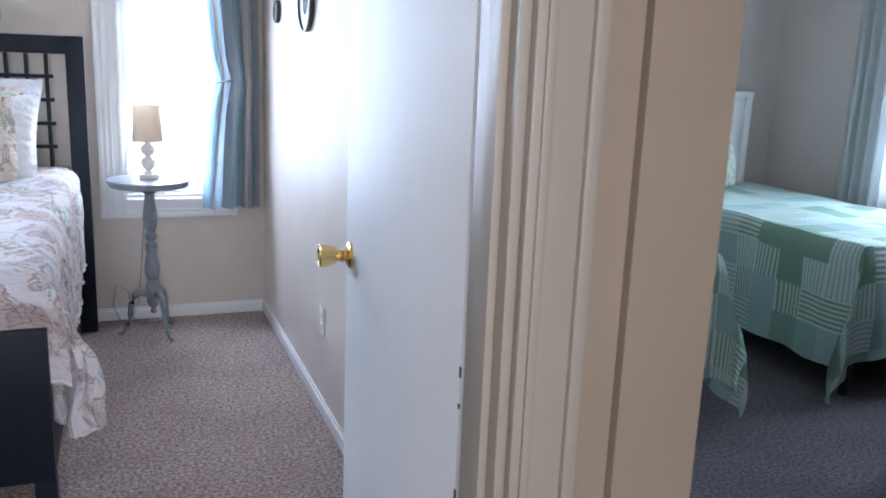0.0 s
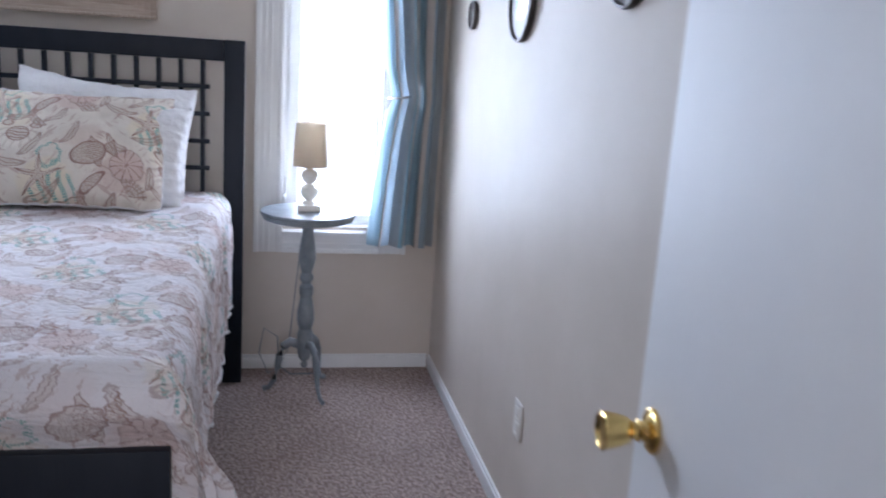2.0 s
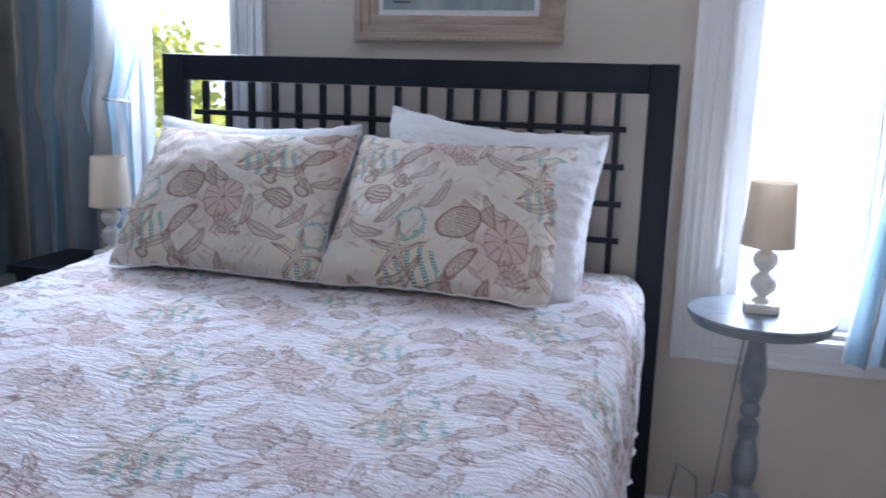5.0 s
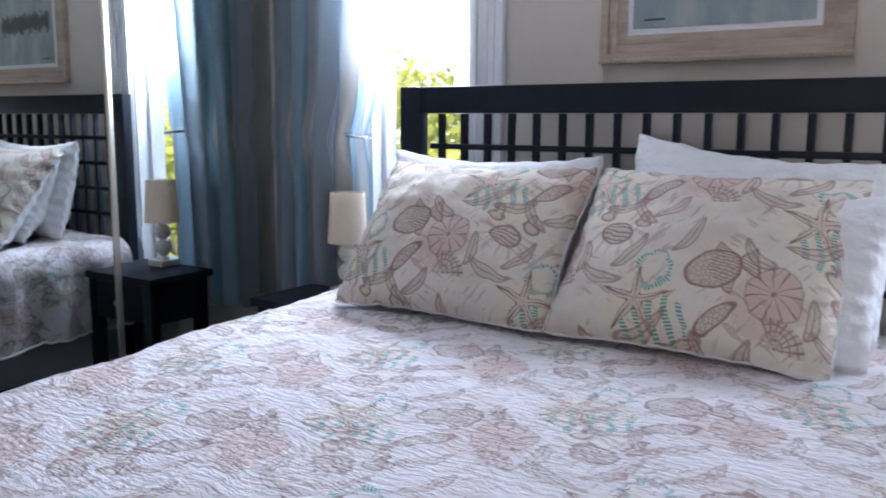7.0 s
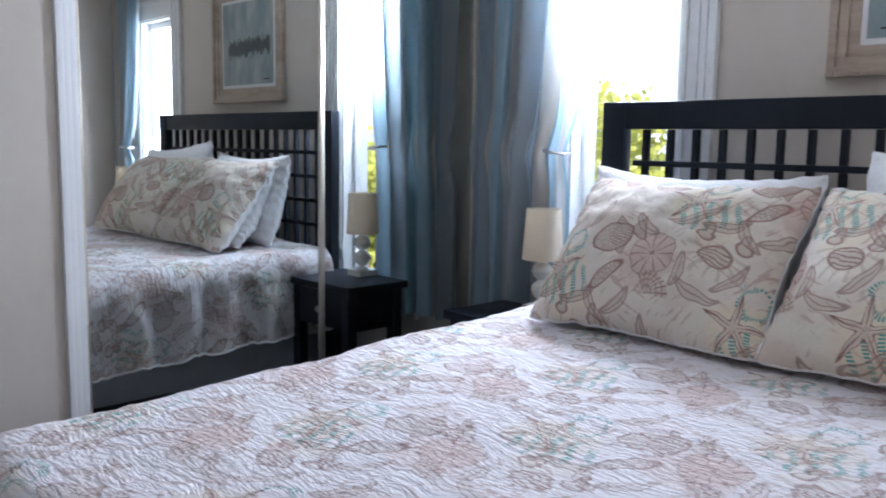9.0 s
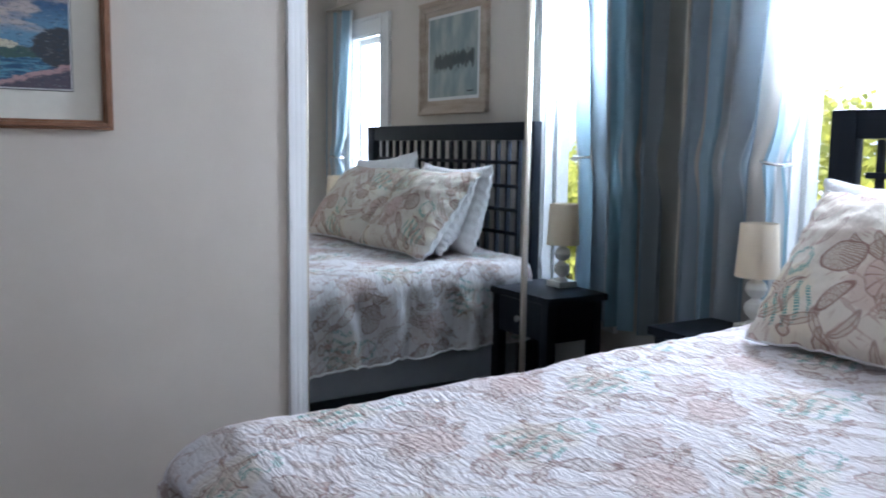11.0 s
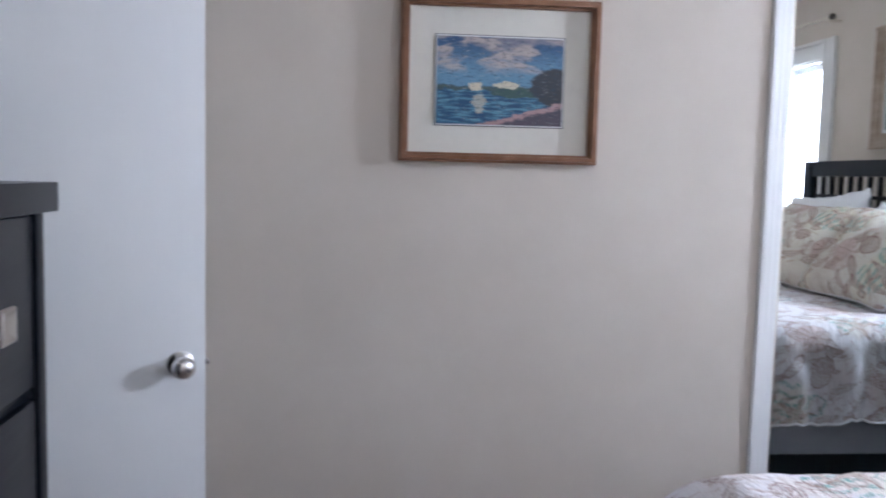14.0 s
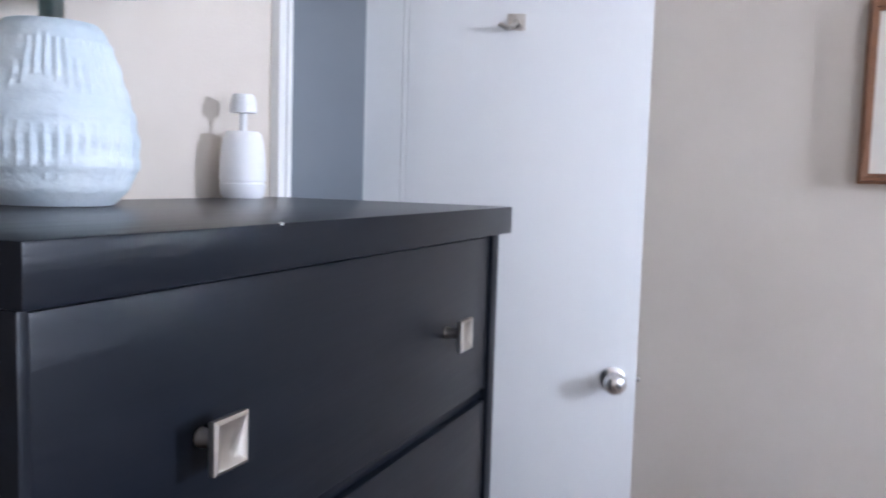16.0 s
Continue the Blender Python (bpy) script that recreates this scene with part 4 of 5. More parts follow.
for a, b in ((BX0 + 0.05, BX0 + 0.11), (0.638, 0.698)):
    part("leg", blk(a, b, 2.99, 3.05, 0, 0.159, 0.003), BLACK, fb)
for a, b in ((BX0 + 0.055, BX0 + 0.083), (0.664, 0.692)):
    part("side_rail", blk(a, b, 3.007, 4.866, 0.14, 0.31, 0.003), BLACK, bed)
bs = tagged(new("box_spring", finish("box_spring", blk(-0.825, 0.655, 3.03, 4.86, 0.24, 0.47, 0.03), BOXS)), "grey cloth-covered box spring on the bed frame", "box spring")
mt = tagged(new("mattress", finish("mattress", blk(-0.83, 0.64, 3.14, 4.86, 0.471, 0.745, 0.06), LINEN)), "thick white mattress under a printed quilt", "mattress")


def top_z(y):
    return 0.790 + 0.055 * min(1, max(0, (y - 3.2) / 1.4))


def quilt_at(u, v):
    """Across from the west hem to the east hem, down from the head to the foot hem."""
    s = -1.30 + 2.50 * u
    l = 4.84 - 2.17 * v
    foot = 3.075
    lo, hi = -0.86, 0.634
    ds = max(0, lo - s) + max(0, s - hi)
    dv = max(0, foot - l)
    r = 0.125
    sgn = 1 if s > 0 else -1

    def bend(d):
        q = min(d, r * math.pi / 2)
        return r * math.sin(q / r), r * (1 - math.cos(q / r)) + max(0, d - r * math.pi / 2)

    ox, dz1 = bend(ds)
    oy, dz2 = bend(dv)
    base_x = (min(max(s, lo), hi)) + sgn * (ox - r * 0.45 * min(1, ds / (r * math.pi / 2)))
    base_y = min(max(l, foot), 4.84)
    drop = max(dz1, dz2) + 0.42 * min(dz1, dz2)
    x, y = base_x, base_y - oy * 0.55
    if dv > 0:
        y -= 0.05 * min(1, dv / 0.08) * math.exp(-((dz2 - 0.08) / 0.055) ** 2)
    z = top_z(base_y) - drop
    hang = min(1, ds / 0.25)
    n1 = noise.noise(Vector((s * 5, l * 5, 0.3)))
    n2 = noise.noise(Vector((s * 16, l * 23, 4.0)))
    n3 = noise.noise(Vector((s * 35, l * 70, 9.0)))
    z += (0.010 * n1 + 0.004 * n2 + 0.0022 * n3) * (1 - 0.5 * hang)
    if ds > 0:
        x += sgn * hang * (0.012 + 0.014 * math.sin(l * 34 + 3 * n1) * hang + 0.006 * n2)
        z += (0.018 if s > 0 else 0.006) * hang * math.sin(l * 26 + 2 * n1)
        z += 0.006 * hang * abs(math.sin(l * 60))
    if ds > 0 and dv > 0:
        x += sgn * 0.10 * min(1, ds / 0.3) * min(1, dv / 0.25)
    if dv > 0:
        y += 0.004 * n2
    return (x, y, max(z, 0.30))


bm = sheet(150, 150, quilt_at, lambda u, v: (2.50 * u, -2.17 * v))
bmesh.ops.recalc_face_normals(bm, faces=bm.faces)
ql = tagged(new("quilt", finish("quilt", bm, SHELL_TOP)), "crinkled white quilt printed with sea shells and starfish", "quilt")
sol = ql.modifiers.new("thickness", "SOLIDIFY")
sol.thickness = 0.012
sol.offset = -1
hem = [quilt_at(1, i / 90) for i in range(91)] + [quilt_at(1 - i / 90, 1) for i in range(1, 91)] + [quilt_at(0, 1 - i / 90) for i in range(1, 91)]
part("hem_trim", tube([(x, y, z + 0.007 * abs(math.sin(i * 1.1))) for i, (x, y, z) in enumerate(hem)], 0.006, 6), LINEN, ql, "white scalloped lace edging")


def pillow(label, at, tilt, turn, w, h, thick, mat, seed, trim, uvoff=(0, 0), roll=0):
    """A soft pillow standing on its long edge; at: the middle of that edge; tilt: degrees it leans back."""
    pl = thing("pillow", label, "pillow", group="bed pillows")
    pl.matrix_world = pose(*at, -tilt, roll, turn)

    def shape(sgn):
        def f(u, v):
            a, b = 2 * u - 1, 2 * v - 1
            body = max(0, (1 - abs(a) ** 2.6)) ** 0.55 * max(0, (1 - abs(b) ** 2.6)) ** 0.55
            ax = a * (1 - 0.065 * (1 - b * b) * abs(a) ** 3 - 0.03 * b ** 6 * a * a)
            bz = b * (1 - 0.07 * (1 - a * a) * abs(b) ** 3 - 0.035 * a ** 6 * b * b)
            n = noise.noise(Vector((a * 1.8 + seed, b * 1.8, seed)))
            n2 = noise.noise(Vector((a * 6 + seed, b * 6, seed * 2)))
            sag = -0.02 * (1 - a * a) * (b > 0) * b
            hem = max(abs(a), abs(b)) ** 10
            gather = 0.006 * hem * math.sin((b if abs(a) > abs(b) else a) * 29 + seed + 5 * n)
            y = gather - sgn * (thick / 2) * body * (1 + 0.22 * n) - sgn * 0.006 * n2 * body
            return (ax * w / 2, y + 0.012 * n, h / 2 + bz * h / 2 + sag + 0.006 * n2)
        return f

    for name, sgn in (("front", 1), ("back", -1)):
        bm = sheet(56, 44, shape(sgn), lambda u, v: (u * w + uvoff[0], v * h + uvoff[1]))
        if sgn < 0:
            bmesh.ops.reverse_faces(bm, faces=bm.faces)
        part(name, bm, mat if sgn > 0 else LINEN, pl)
    if trim:
        f = shape(1)
        pts = [f(i / 20, 0) for i in range(21)] + [f(1, i / 20) for i in range(1, 21)] + [f(1 - i / 20, 1) for i in range(1, 21)] + [f(0, 1 - i / 20) for i in range(1, 20)]
        pts.append(pts[0])
        part("piping", tube(pts, 0.003, 6), LINEN, pl)
    return pl


SH = "plump pillow in shell-printed cotton with white edging"
WH = "white linen pillow leaning on the headboard"
pillow(WH, (0.235, 4.64, 0.845), 14, -3, 0.66, 0.46, 0.20, LINEN, 3.1, False, (0, 0), 5)
pillow(WH, (-0.46, 4.62, 0.845), 16, 2, 0.68, 0.43, 0.19, LINEN, 5.2, False)
pillow(WH, (0.238, 4.50, 0.845), 24, -4, 0.66, 0.40, 0.20, LINEN, 7.3, False, (0, 0), 3)
pillow(WH, (-0.445, 4.50, 0.845), 26, 3, 0.64, 0.40, 0.20, LINEN, 8.9, False)
pillow(SH, (0.190, 4.375, 0.845), 40, -3, 0.65, 0.50, 0.20, SHELL_PIL, 1.2, True, (0.10, 0.16))
pillow(SH, (-0.437, 4.375, 0.843), 40, 1, 0.66, 0.50, 0.20, SHELL_PIL, 2.6, True, (0.27, 0.10))

# ---- pedestal table by the right window ----
TX, TY, TZ = 1.033, 4.76, 0.79
tb = thing("pedestal_table", "round grey weathered wooden pedestal table with turned column", "side table", (TX, TY, 0))
part("tabletop", lathe([(0.0, TZ - 0.034), (0.178, TZ - 0.034), (0.184, TZ - 0.030), (0.184, TZ - 0.024), (0.188, TZ - 0.022), (0.188, TZ - 0.016), (0.193, TZ - 0.013), (0.195, TZ - 0.006), (0.191, TZ), (0.0, TZ)], 48), GREYT, tb)
part("column", lathe([(0.0, 0.115), (0.012, 0.115), (0.016, 0.125), (0.010, 0.14), (0.024, 0.155), (0.030, 0.18), (0.034, 0.26), (0.030, 0.275), (0.026, 0.285), (0.031, 0.30), (0.037, 0.33), (0.036, 0.36), (0.026, 0.415), (0.023, 0.425), (0.029, 0.44), (0.029, 0.47), (0.018, 0.485), (0.028, 0.50), (0.028, 0.515), (0.020, 0.53), (0.027, 0.55), (0.036, 0.59), (0.033, 0.63), (0.023, 0.70), (0.021, 0.715), (0.030, 0.725), (0.045, 0.745), (0.05, 0.757), (0.0, 0.757)], 28), GREYT, tb)
for a in (-64, 56, 176):
    c, s = math.cos(radians(a)), math.sin(radians(a))
    prof = ((0.025, 0.215), (0.06, 0.225), (0.088, 0.205), (0.104, 0.165), (0.112, 0.11), (0.124, 0.055), (0.146, 0.020), (0.172, 0.012))
    part("leg", tube([(c * r, s * r, z) for r, z in prof], [0.020, 0.020, 0.019, 0.016, 0.013, 0.011, 0.011, 0.012], 10, 0.7), GREYT, tb)


def bead_lamp(at):
    lp = thing("table_lamp", "small ivory stacked-ball lamp with cream cloth shade", "lamp", at, group="bead table lamps")
    part("base", blk(-0.046, 0.046, -0.046, 0.046, 0, 0.026, 0.004), LAMPW, lp)
    part("stem", lathe([(0.0, 0.025), (0.030, 0.025), (0.024, 0.034), (0.012, 0.040), (0.017, 0.046), (0.030, 0.058), (0.036, 0.076), (0.031, 0.094), (0.015, 0.107), (0.013, 0.111), (0.028, 0.124), (0.035, 0.142), (0.030, 0.160), (0.014, 0.172), (0.009, 0.178), (0.009, 0.21), (0.0, 0.21)], 28), LAMPW, lp)
    part("shade", lathe([(0.0695, 0.182), (0.0705, 0.182), (0.0595, 0.356), (0.0585, 0.356), (0.0690, 0.183)], 40), SHADE, lp, "cream cloth drum shade")
    part("fitter_ring", lathe([(0.010, 0.206), (0.014, 0.206), (0.014, 0.212), (0.010, 0.212)], 16), NICKEL, lp)
    return lp


bead_lamp((1.035, 4.785, TZ))
cord = thing("power_cord", "thin grey lamp cord hanging behind table to floor", "cord")
pts = [(1.06, 4.83, TZ + 0.006), (1.05, 4.95, TZ + 0.004), (1.03, 4.985, TZ - 0.03), (1.0, 4.99, 0.45), (0.97, 4.99, 0.12), (0.93, 4.97, 0.03), (0.88, 4.93, 0.02), (0.84, 4.98, 0.10), (0.86, 5.02, 0.20), (0.92, 5.02, 0.16), (0.93, 4.99, 0.03), (0.98, 4.95, 0.006), (1.12, 4.96, 0.006)]
part("cable", tube(pts, 0.0028, 6), GREYT, cord)

# ---- black nightstand by the left window ----
NX0, NX1, NY0, NY1, NZ = -1.35, -0.905, 4.62, 4.93, 0.742
ns = thing("nightstand", "black wooden nightstand with one drawer", "nightstand")
part("top", blk(NX0, NX1, NY0, NY1, NZ - 0.028, NZ, 0.003), BLACK, ns)
for x in (NX0 + 0.02, NX1 - 0.065):
    for y in (NY0 + 0.015, NY1 - 0.06):
        part("leg", blk(x, x + 0.045, y, y + 0.045, 0, NZ - 0.028, 0.002), BLACK, ns)
part("apron", blk(NX0 + 0.026, NX1 - 0.026, NY0 + 0.062, NY1 - 0.062, NZ - 0.19, NZ - 0.029, 0.002), BLACK, ns)
dr = part("drawer", blk(NX0 + 0.068, NX1 - 0.068, NY0 + 0.018, NY0 + 0.061, NZ - 0.185, NZ - 0.035, 0.003), BLACK, ns)
part("knob", lathe([(0.008, 0), (0.006, 0.012), (0.014, 0.018), (0.012, 0.026), (0, 0.028)], 16, pose((NX0 + NX1) / 2, NY0 + 0.018, NZ - 0.11, 90, 0, 0)), NICKEL, dr)
part("shelf", blk(NX0 + 0.03, NX1 - 0.03, NY0 + 0.03, NY1 - 0.03, 0.14, 0.16, 0.002), BLACK, ns)
bead_lamp((-1.12, 4.868, NZ))

# ---- tall chest of drawers ----
CX0, CX1, CY0, CY1, CZ = -0.80, 0.172, 1.458, 1.926, 1.296
ch = thing("chest_of_drawers", "tall charcoal wooden chest of drawers with nickel knobs", "chest of drawers")
# it stands a little askew to the wall
ch.matrix_world = pose(-0.756, 1.944, 0, 0, 0, 2.5) @ Matrix.Translation((-CX0, -CY1, 0))
part("top", blk(CX0, CX1, CY0, CY1, CZ - 0.044, CZ, 0.0025), CHEST, ch)
bx0, bx1, by1 = CX0 + 0.036, CX1 - 0.004, CY1 - 0.010
for a, b in ((bx0, bx0 + 0.030), (bx1 - 0.010, bx1)):
    part("side_panel", blk(a, b, CY0 + 0.01, by1, 0.0, CZ - 0.0445, 0.002), CHEST, ch)
part("back_panel", blk(bx0 + 0.0305, bx1 - 0.0105, CY0 + 0.01, CY0 + 0.022, 0.05, CZ - 0.0445), CHEST, ch)
part("plinth", blk(bx0 + 0.0305, bx1 - 0.0105, by1 - 0.03, by1 - 0.008, 0.0, 0.07, 0.002), CHEST, ch)
z = CZ - 0.048
for hgt in (0.250, 0.28, 0.28, 0.28):
    part("rail", blk(bx0 + 0.0305, bx1 - 0.0105, CY0 + 0.03, by1 - 0.012, z - hgt - 0.016, z - hgt - 0.001, 0.001), CHEST, ch)
    d = part("drawer", blk(bx0 + 0.040, bx1 - 0.012, CY0 + 0.05, by1 - 0.003, z - hgt + 0.003, z + 0.001, 0.003), CHEST, ch)
    for x in (-0.552, -0.012):
        kz = z - hgt * 0.51
        part("knob_stem", lathe([(0.009, 0), (0.0075, 0.006), (0.0075, 0.021), (0.010, 0.025)], 14, pose(x, by1 - 0.003, kz, -90, 0, 0)), NICKEL, d)
        kn = bmesh.new()
        s = 0.0225
        ring = lambda k, yy: [kn.verts.new((x + k * a, yy, kz + k * b)) for a, b in ((-1, -1), (1, -1), (1, 1), (-1, 1))]
        y0 = by1 + 0.020
        rs = [ring(s * 0.86, y0), ring(s, y0 + 0.003), ring(s, y0 + 0.008), ring(s * 0.86, y0 + 0.010), ring(s * 0.5, y0 + 0.006), ring(s * 0.2, y0 + 0.005)]
        for p, q in zip(rs, rs[1:]):
            for i in range(4):
                kn.faces.new((p[i], p[(i + 1) % 4], q[(i + 1) % 4], q[i]))
        kn.faces.new(rs[0])
        kn.faces.new(rs[-1])
        bmesh.ops.recalc_face_normals(kn, faces=kn.faces)
        part("knob", kn, NICKEL, d, "square dished nickel knob")
    z -= hgt + 0.018

part("paint_chip", blk(-0.110, -0.106, CY1 - 0.002, CY1 + 0.0006, CZ - 0.002, CZ + 0.0005), PLASTIC, ch, "chipped pale spot on the edge")

# textured ceramic lamp on the chest
lamp = thing("table_lamp", "pale blue-white ribbed ceramic lamp on chest", "lamp", (-0.132, 1.60, CZ))
lamp.scale = (1.07, 1.07, 0.90)
bm = bmesh.new()
seg, rows = 88, 60
prof = ((0.0, 0.062), (0.02, 0.078), (0.05, 0.088), (0.085, 0.0885), (0.12, 0.084), (0.16, 0.073), (0.20, 0.062), (0.222, 0.054), (0.233, 0.046), (0.235, 0.012))


def radius(h):
    for (h0, r0), (h1, r1) in zip(prof, prof[1:]):
        if h <= h1:
            t = (h - h0) / (h1 - h0)
            return r0 + (r1 - r0) * t
    return prof[-1][1]


rings = []
for j in range(rows + 1):
    h = 0.235 * j / rows
    ring_ = []
    for i in range(seg):
        a = 2 * math.pi * i / seg
        r = radius(h)
        if 0.03 < h < 0.21:
            r += 0.0019 * (1 if i % 2 else -1) * (0.5 + 0.5 * noise.noise(Vector((a * 2, h * 20, 1.0)))) + 0.0007 * (1 if (j // 4) % 2 else -1)
        ring_.append(bm.verts.new((r * math.cos(a), r * math.sin(a), h + 0.001)))
    rings.append(ring_)
for p, q in zip(rings, rings[1:]):
    for i in range(seg):
        bm.faces.new((p[i], p[(i + 1) % seg], q[(i + 1) % seg], q[i]))
bm.faces.new(list(reversed(rings[0])))
bm.faces.new(rings[-1])
CERAMIC = material("pale_blue_ceramic", (0.57, 0.66, 0.72), 0.5, color2=(0.68, 0.74, 0.77), scale=12, bump=0.25, bump_scale=70)
part("body", bm, CERAMIC, lamp, "ribbed pale ceramic body")
part("foot_pad", lathe([(0.0, -0.001), (0.058, -0.001), (0.058, 0.002), (0.0, 0.002)], 32), DARKL, lamp)
part("neck", lathe([(0.0, 0.234), (0.014, 0.234), (0.014, 0.240), (0.0125, 0.243), (0.0125, 0.37), (0.0, 0.37)], 20), NICKEL, lamp, "brushed metal neck")
part("shade", lathe([(0.150, 0.300), (0.152, 0.300), (0.140, 0.52), (0.138, 0.52), (0.149, 0.302)], 48), SHADE_BLUE, lamp, "teal cloth drum shade")
part("spider", tube([(-0.147, 0, 0.363), (0, 0, 0.360), (0.147, 0, 0.363)], 0.002, 6), NICKEL, lamp)

bt = thing("air_freshener", "small white plastic bottle with capped top on chest", "bottle", (-0.598, 1.505, CZ))
bt.scale = (1.1, 1.1, 1.12)
part("body", lathe([(0.0, 0.0), (0.030, 0.0), (0.034, 0.006), (0.036, 0.022), (0.034, 0.0225), (0.034, 0.026), (0.0362, 0.027), (0.0362, 0.032), (0.035, 0.06), (0.032, 0.085), (0.028, 0.098), (0.024, 0.102), (0.0, 0.102)], 36), WHITEPL, bt)
part("stem", lathe([(0.0, 0.100), (0.006, 0.100), (0.006, 0.135), (0.0, 0.135)], 16), WHITEPL, bt)
part("cap", lathe([(0.0, 0.130), (0.021, 0.130), (0.019, 0.150), (0.016, 0.158), (0.0, 0.158)], 28), WHITEPL, bt)

# ---- the second bedroom, through its doorway ----


def twin_bed(x0):
    x1 = x0 + 0.98
    b = thing("twin_bed", "white twin bed under green patchwork quilt", "bed", group="twin beds")
    hbd = part("headboard", blk(x0 + 0.05, x1 - 0.05, 4.995, 5.03, 0.02, 1.25, 0.004), WHITE, b, "white panelled headboard")
    part("cap_rail", blk(x0, x1, 4.975, 5.044, 1.25, 1.29, 0.006), WHITE, hbd)
    for a in (x0, x1 - 0.05):
        part("post", blk(a, a + 0.05, 4.985, 5.04, 0, 1.25, 0.004), WHITE, hbd)
    for i in range(6):
        part("board", blk(x0 + 0.07 + i * 0.142, x0 + 0.20 + i * 0.142, 4.986, 4.995, 0.35, 1.22, 0.003), WHITE, hbd)
    part("frame", blk(x0 + 0.05, x1 - 0.05, 3.10, 4.985, 0.20, 0.34, 0.004), BLACK, b)
    part("mattress", blk(x0 + 0.03, x1 - 0.03, 3.09, 4.985, 0.34, 0.685, 0.05), LINEN, b)
    for x in (x0 + 0.09, x1 - 0.13):
        for y in (3.16, 4.85):
            part("leg", lathe([(0.0, 0), (0.02, 0), (0.025, 0.2), (0, 0.2)], 12, pose(x, y, 0)), BLACK, b)

    def at(u, v):
        s = -0.56 + (0.98 + 1.12) * u
        l = 4.9 - (1.82 + 0.5) * v
        ds = max(0, -s) + max(0, s - 0.98)
        dv = max(0, 3.08 - l)
        d = max(ds, dv) + 0.35 * min(ds, dv)
        n = noise.noise(Vector((s * 4, l * 4, x0)))
        k = min(1, ds / 0.3)
        q = min(1, dv / 0.3)
        x = x0 + min(max(s, 0), 0.98) + (1 if s > 0.5 else -1) * (0.02 * min(1, ds / 0.06) + 0.02 * k * math.sin(l * 16 + n) + 0.12 * k * q)
        y = min(4.9, max(l, 3.08)) - 0.02 * min(1, dv / 0.06) - 0.03 * q - 0.015 * q * math.sin(s * 18)
        return (x, y, max(0.03, 0.705 - d + 0.012 * n))

    part("quilt", sheet(70, 70, at, lambda u, v: (2.10 * u, 2.32 * v)), QUILT2, b, "green and aqua striped patchwork quilt")
    return b


twin_bed(3.84)
twin_bed(2.12)
cs = thing("throw_pillow", "small green printed cushion with red flower", "cushion", (4.32, 4.62, 0.72), 20)
CUSH = material("green_print_cushion", (0.20, 0.27, 0.20), 0.9, color2=(0.46, 0.44, 0.36), scale=22, detail=2)


def cush_at(sgn):
    def f(u, v):
        a, b = 2 * u - 1, 2 * v - 1
        body = max(0, 1 - abs(a) ** 2.5) ** 0.6 * max(0, 1 - abs(b) ** 2.5) ** 0.6
        return (a * 0.2, -sgn * 0.06 * body + 0.08 * v, 0.17 + b * 0.17)
    return f


part("front", sheet(14, 14, cush_at(1)), CUSH, cs)
part("back", sheet(14, 14, cush_at(-1)), CUSH, cs)
RED = material("red_flower_cloth", (0.45, 0.06, 0.08), 0.9)
part("flower", lathe([(0.0, 0.0), (0.035, 0.0), (0.03, 0.008), (0.0, 0.012)], 10, pose(-0.06, -0.04, 0.16, 80, 0, 0)), RED, cs)
c2 = thing("curtain", "pale grey curtain at the second bedroom window", "curtain")
part("panel", sheet(60, 8, lambda u, v: (4.98 + 0.03 * math.sin(u * 40), 4.35 - 0.45 * u, 2.2 - 1.75 * v), lambda u, v: (u * 0.8, v * 1.7)), SHEER, c2)
bc = thing("low_cabinet", "low black wooden cabinet on grey carpet", "cabinet")
part("body", blk(3.62, 4.2, 2.15, 2.55, 0.06, 0.50, 0.004), BLACK, bc)
part("top", blk(3.60, 4.22, 2.13, 2.57, 0.501, 0.53, 0.004), BLACK, bc)
for x in (3.64, 4.14):
    for y in (2.17, 2.50):
        part("foot", blk(x, x + 0.04, y, y + 0.04, 0, 0.06), BLACK, bc)

# ---- outdoors ----
bm = sheet(40, 40, lambda u, v: (-900 + 1800 * u, -900 + 1800 * v, -3.2))
structure("ground", bm, GRASS, "valley ground below the house, haze and glare in its pale colour")


def ridge(u, v):
    x = -700 + 1400 * u
    n = noise.noise(Vector((x * 0.004, 1.2, 0))) * 10 + noise.noise(Vector((x * 0.02, 5.0, 0))) * 2.5
    return (x, 420 + 160 * v, -3.3 + (17 + n - x * 0.008) * math.sin(math.pi / 2 * v))


structure("backdrop", sheet(120, 10, ridge), HILL, "distant wooded ridge, haze painted into its pale colour")

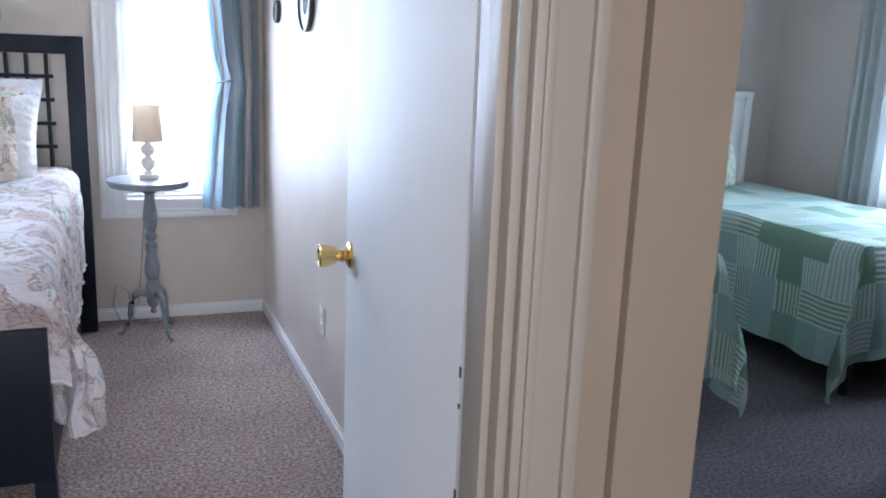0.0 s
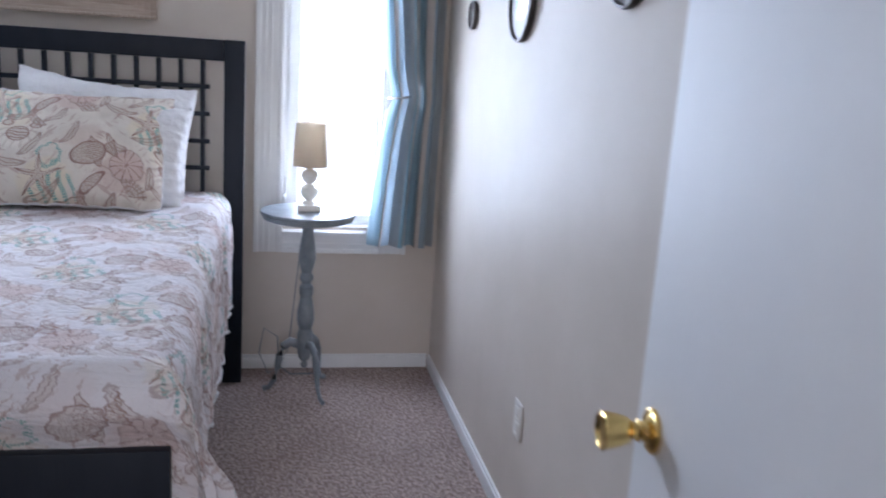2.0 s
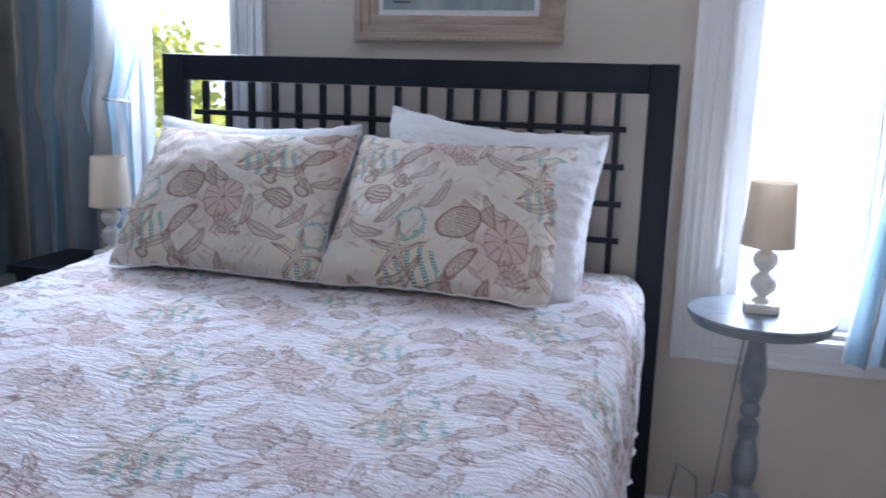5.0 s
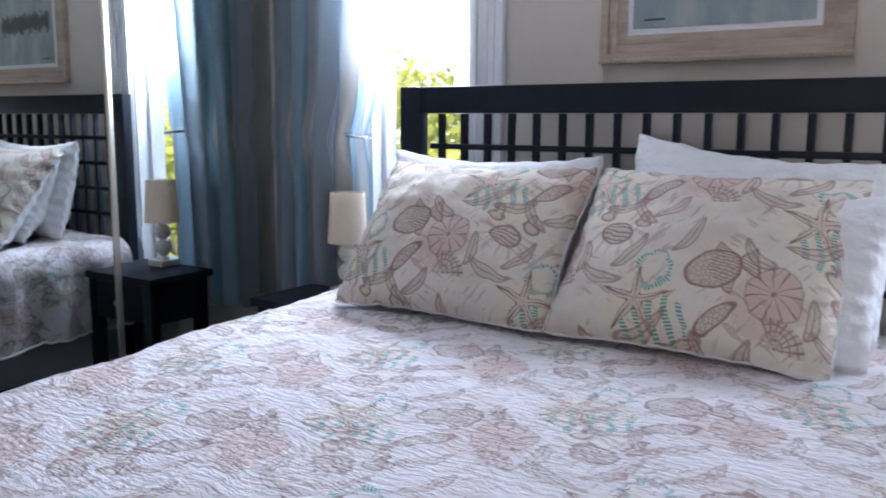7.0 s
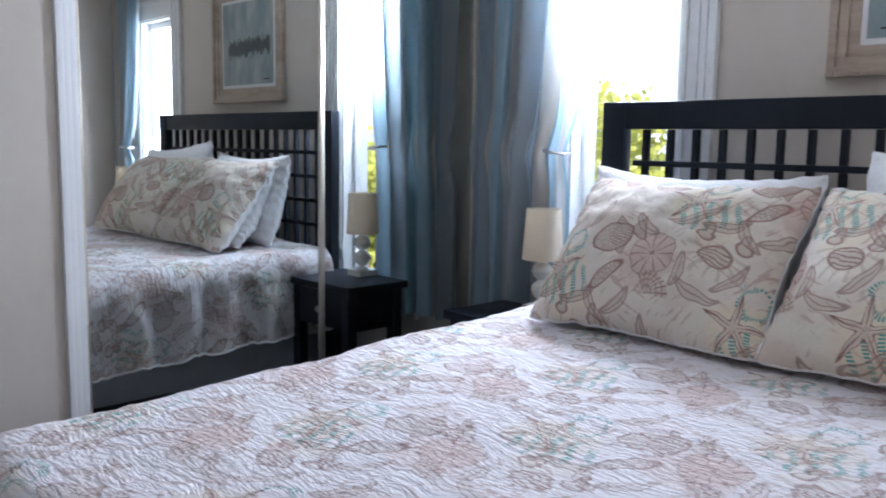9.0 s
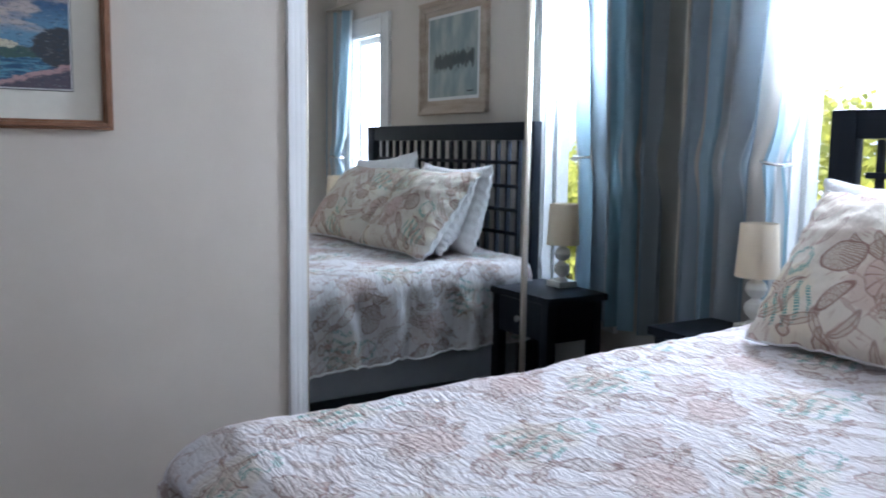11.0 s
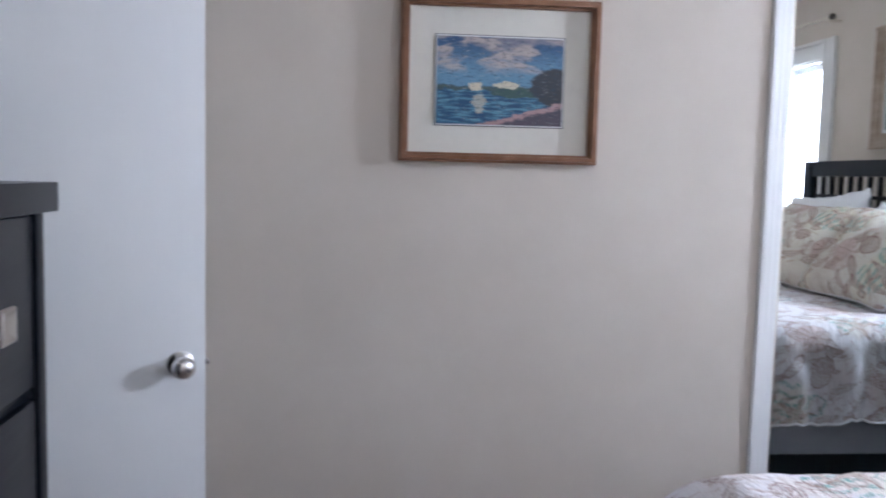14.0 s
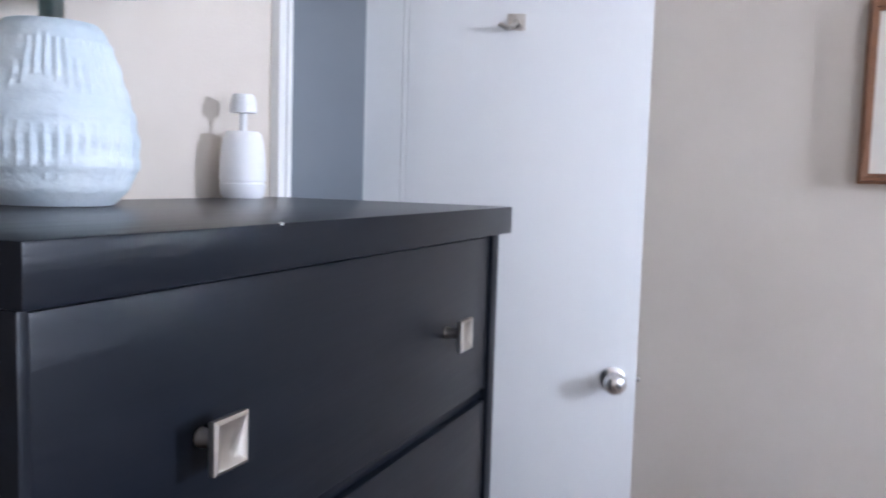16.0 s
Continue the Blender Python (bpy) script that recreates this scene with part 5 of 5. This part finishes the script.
def tree(at, height, spread, seed, leaf):
    rng = random.Random(seed)
    t = thing("tree", "leafy tree in sunlight beyond the window", "tree", at, group="trees outside")
    trunk = [(rng.uniform(-0.06, 0.06) * i, rng.uniform(-0.06, 0.06) * i, height * 0.62 * i / 5) for i in range(6)]
    part("trunk", tube(trunk, [0.16, 0.13, 0.11, 0.09, 0.07, 0.05], 8), BARK, t)
    tips = []
    for i in range(11):
        a, z = rng.uniform(0, 6.28), height * rng.uniform(0.32, 0.62)
        r = spread * rng.uniform(0.5, 1.0)
        tip = (r * math.cos(a), r * math.sin(a), z + height * rng.uniform(0.08, 0.36))
        part("limb", tube([(0, 0, z), (tip[0] * 0.5, tip[1] * 0.5, z + (tip[2] - z) * 0.35), tip], [0.05, 0.035, 0.012], 6), BARK, t)
        tips.append(Vector(tip))
    verts, faces = [], []
    for tip in tips + [Vector((0, 0, height * 0.85))]:
        for _ in range(420):
            c = tip + Vector((rng.gauss(0, 0.42), rng.gauss(0, 0.42), rng.gauss(0, 0.36))) * spread * 0.42
            u = Vector((rng.gauss(0, 1), rng.gauss(0, 1), rng.gauss(0, 1))).normalized() * 0.075
            w = u.orthogonal().normalized() * 0.05
            k = len(verts)
            verts += [c - u, c + w, c + u, c - w]
            faces.append((k, k + 1, k + 2, k + 3))
    me = bpy.data.meshes.new("crown")
    me.from_pydata([tuple(v) for v in verts], [], faces)
    me.materials.append(leaf)
    crown = new("crown", me)
    crown.parent = t
    tagged(crown, "sunlit yellow-green foliage", kind="stuff")
    return t


tree((-4.2, 10.5, -3.2), 4.5, 1.6, 1, LEAF)
tree((-2.6, 13.5, -3.2), 4.9, 1.7, 2, LEAF)
tree((-6.0, 12.5, -3.2), 5.4, 1.9, 3, LEAF)
tree((-3.3, 19.0, -3.2), 5.9, 2.0, 4, LEAF_D)
tree((4.6, 9.6, -3.2), 4.6, 1.7, 6, LEAF)
tree((8.2, 11.5, -3.2), 4.8, 1.9, 7, LEAF)
tree((6.0, 14.5, -3.2), 4.6, 1.8, 8, LEAF_D)
tree((5.7, 10.6, -3.2), 4.7, 1.9, 12, LEAF)
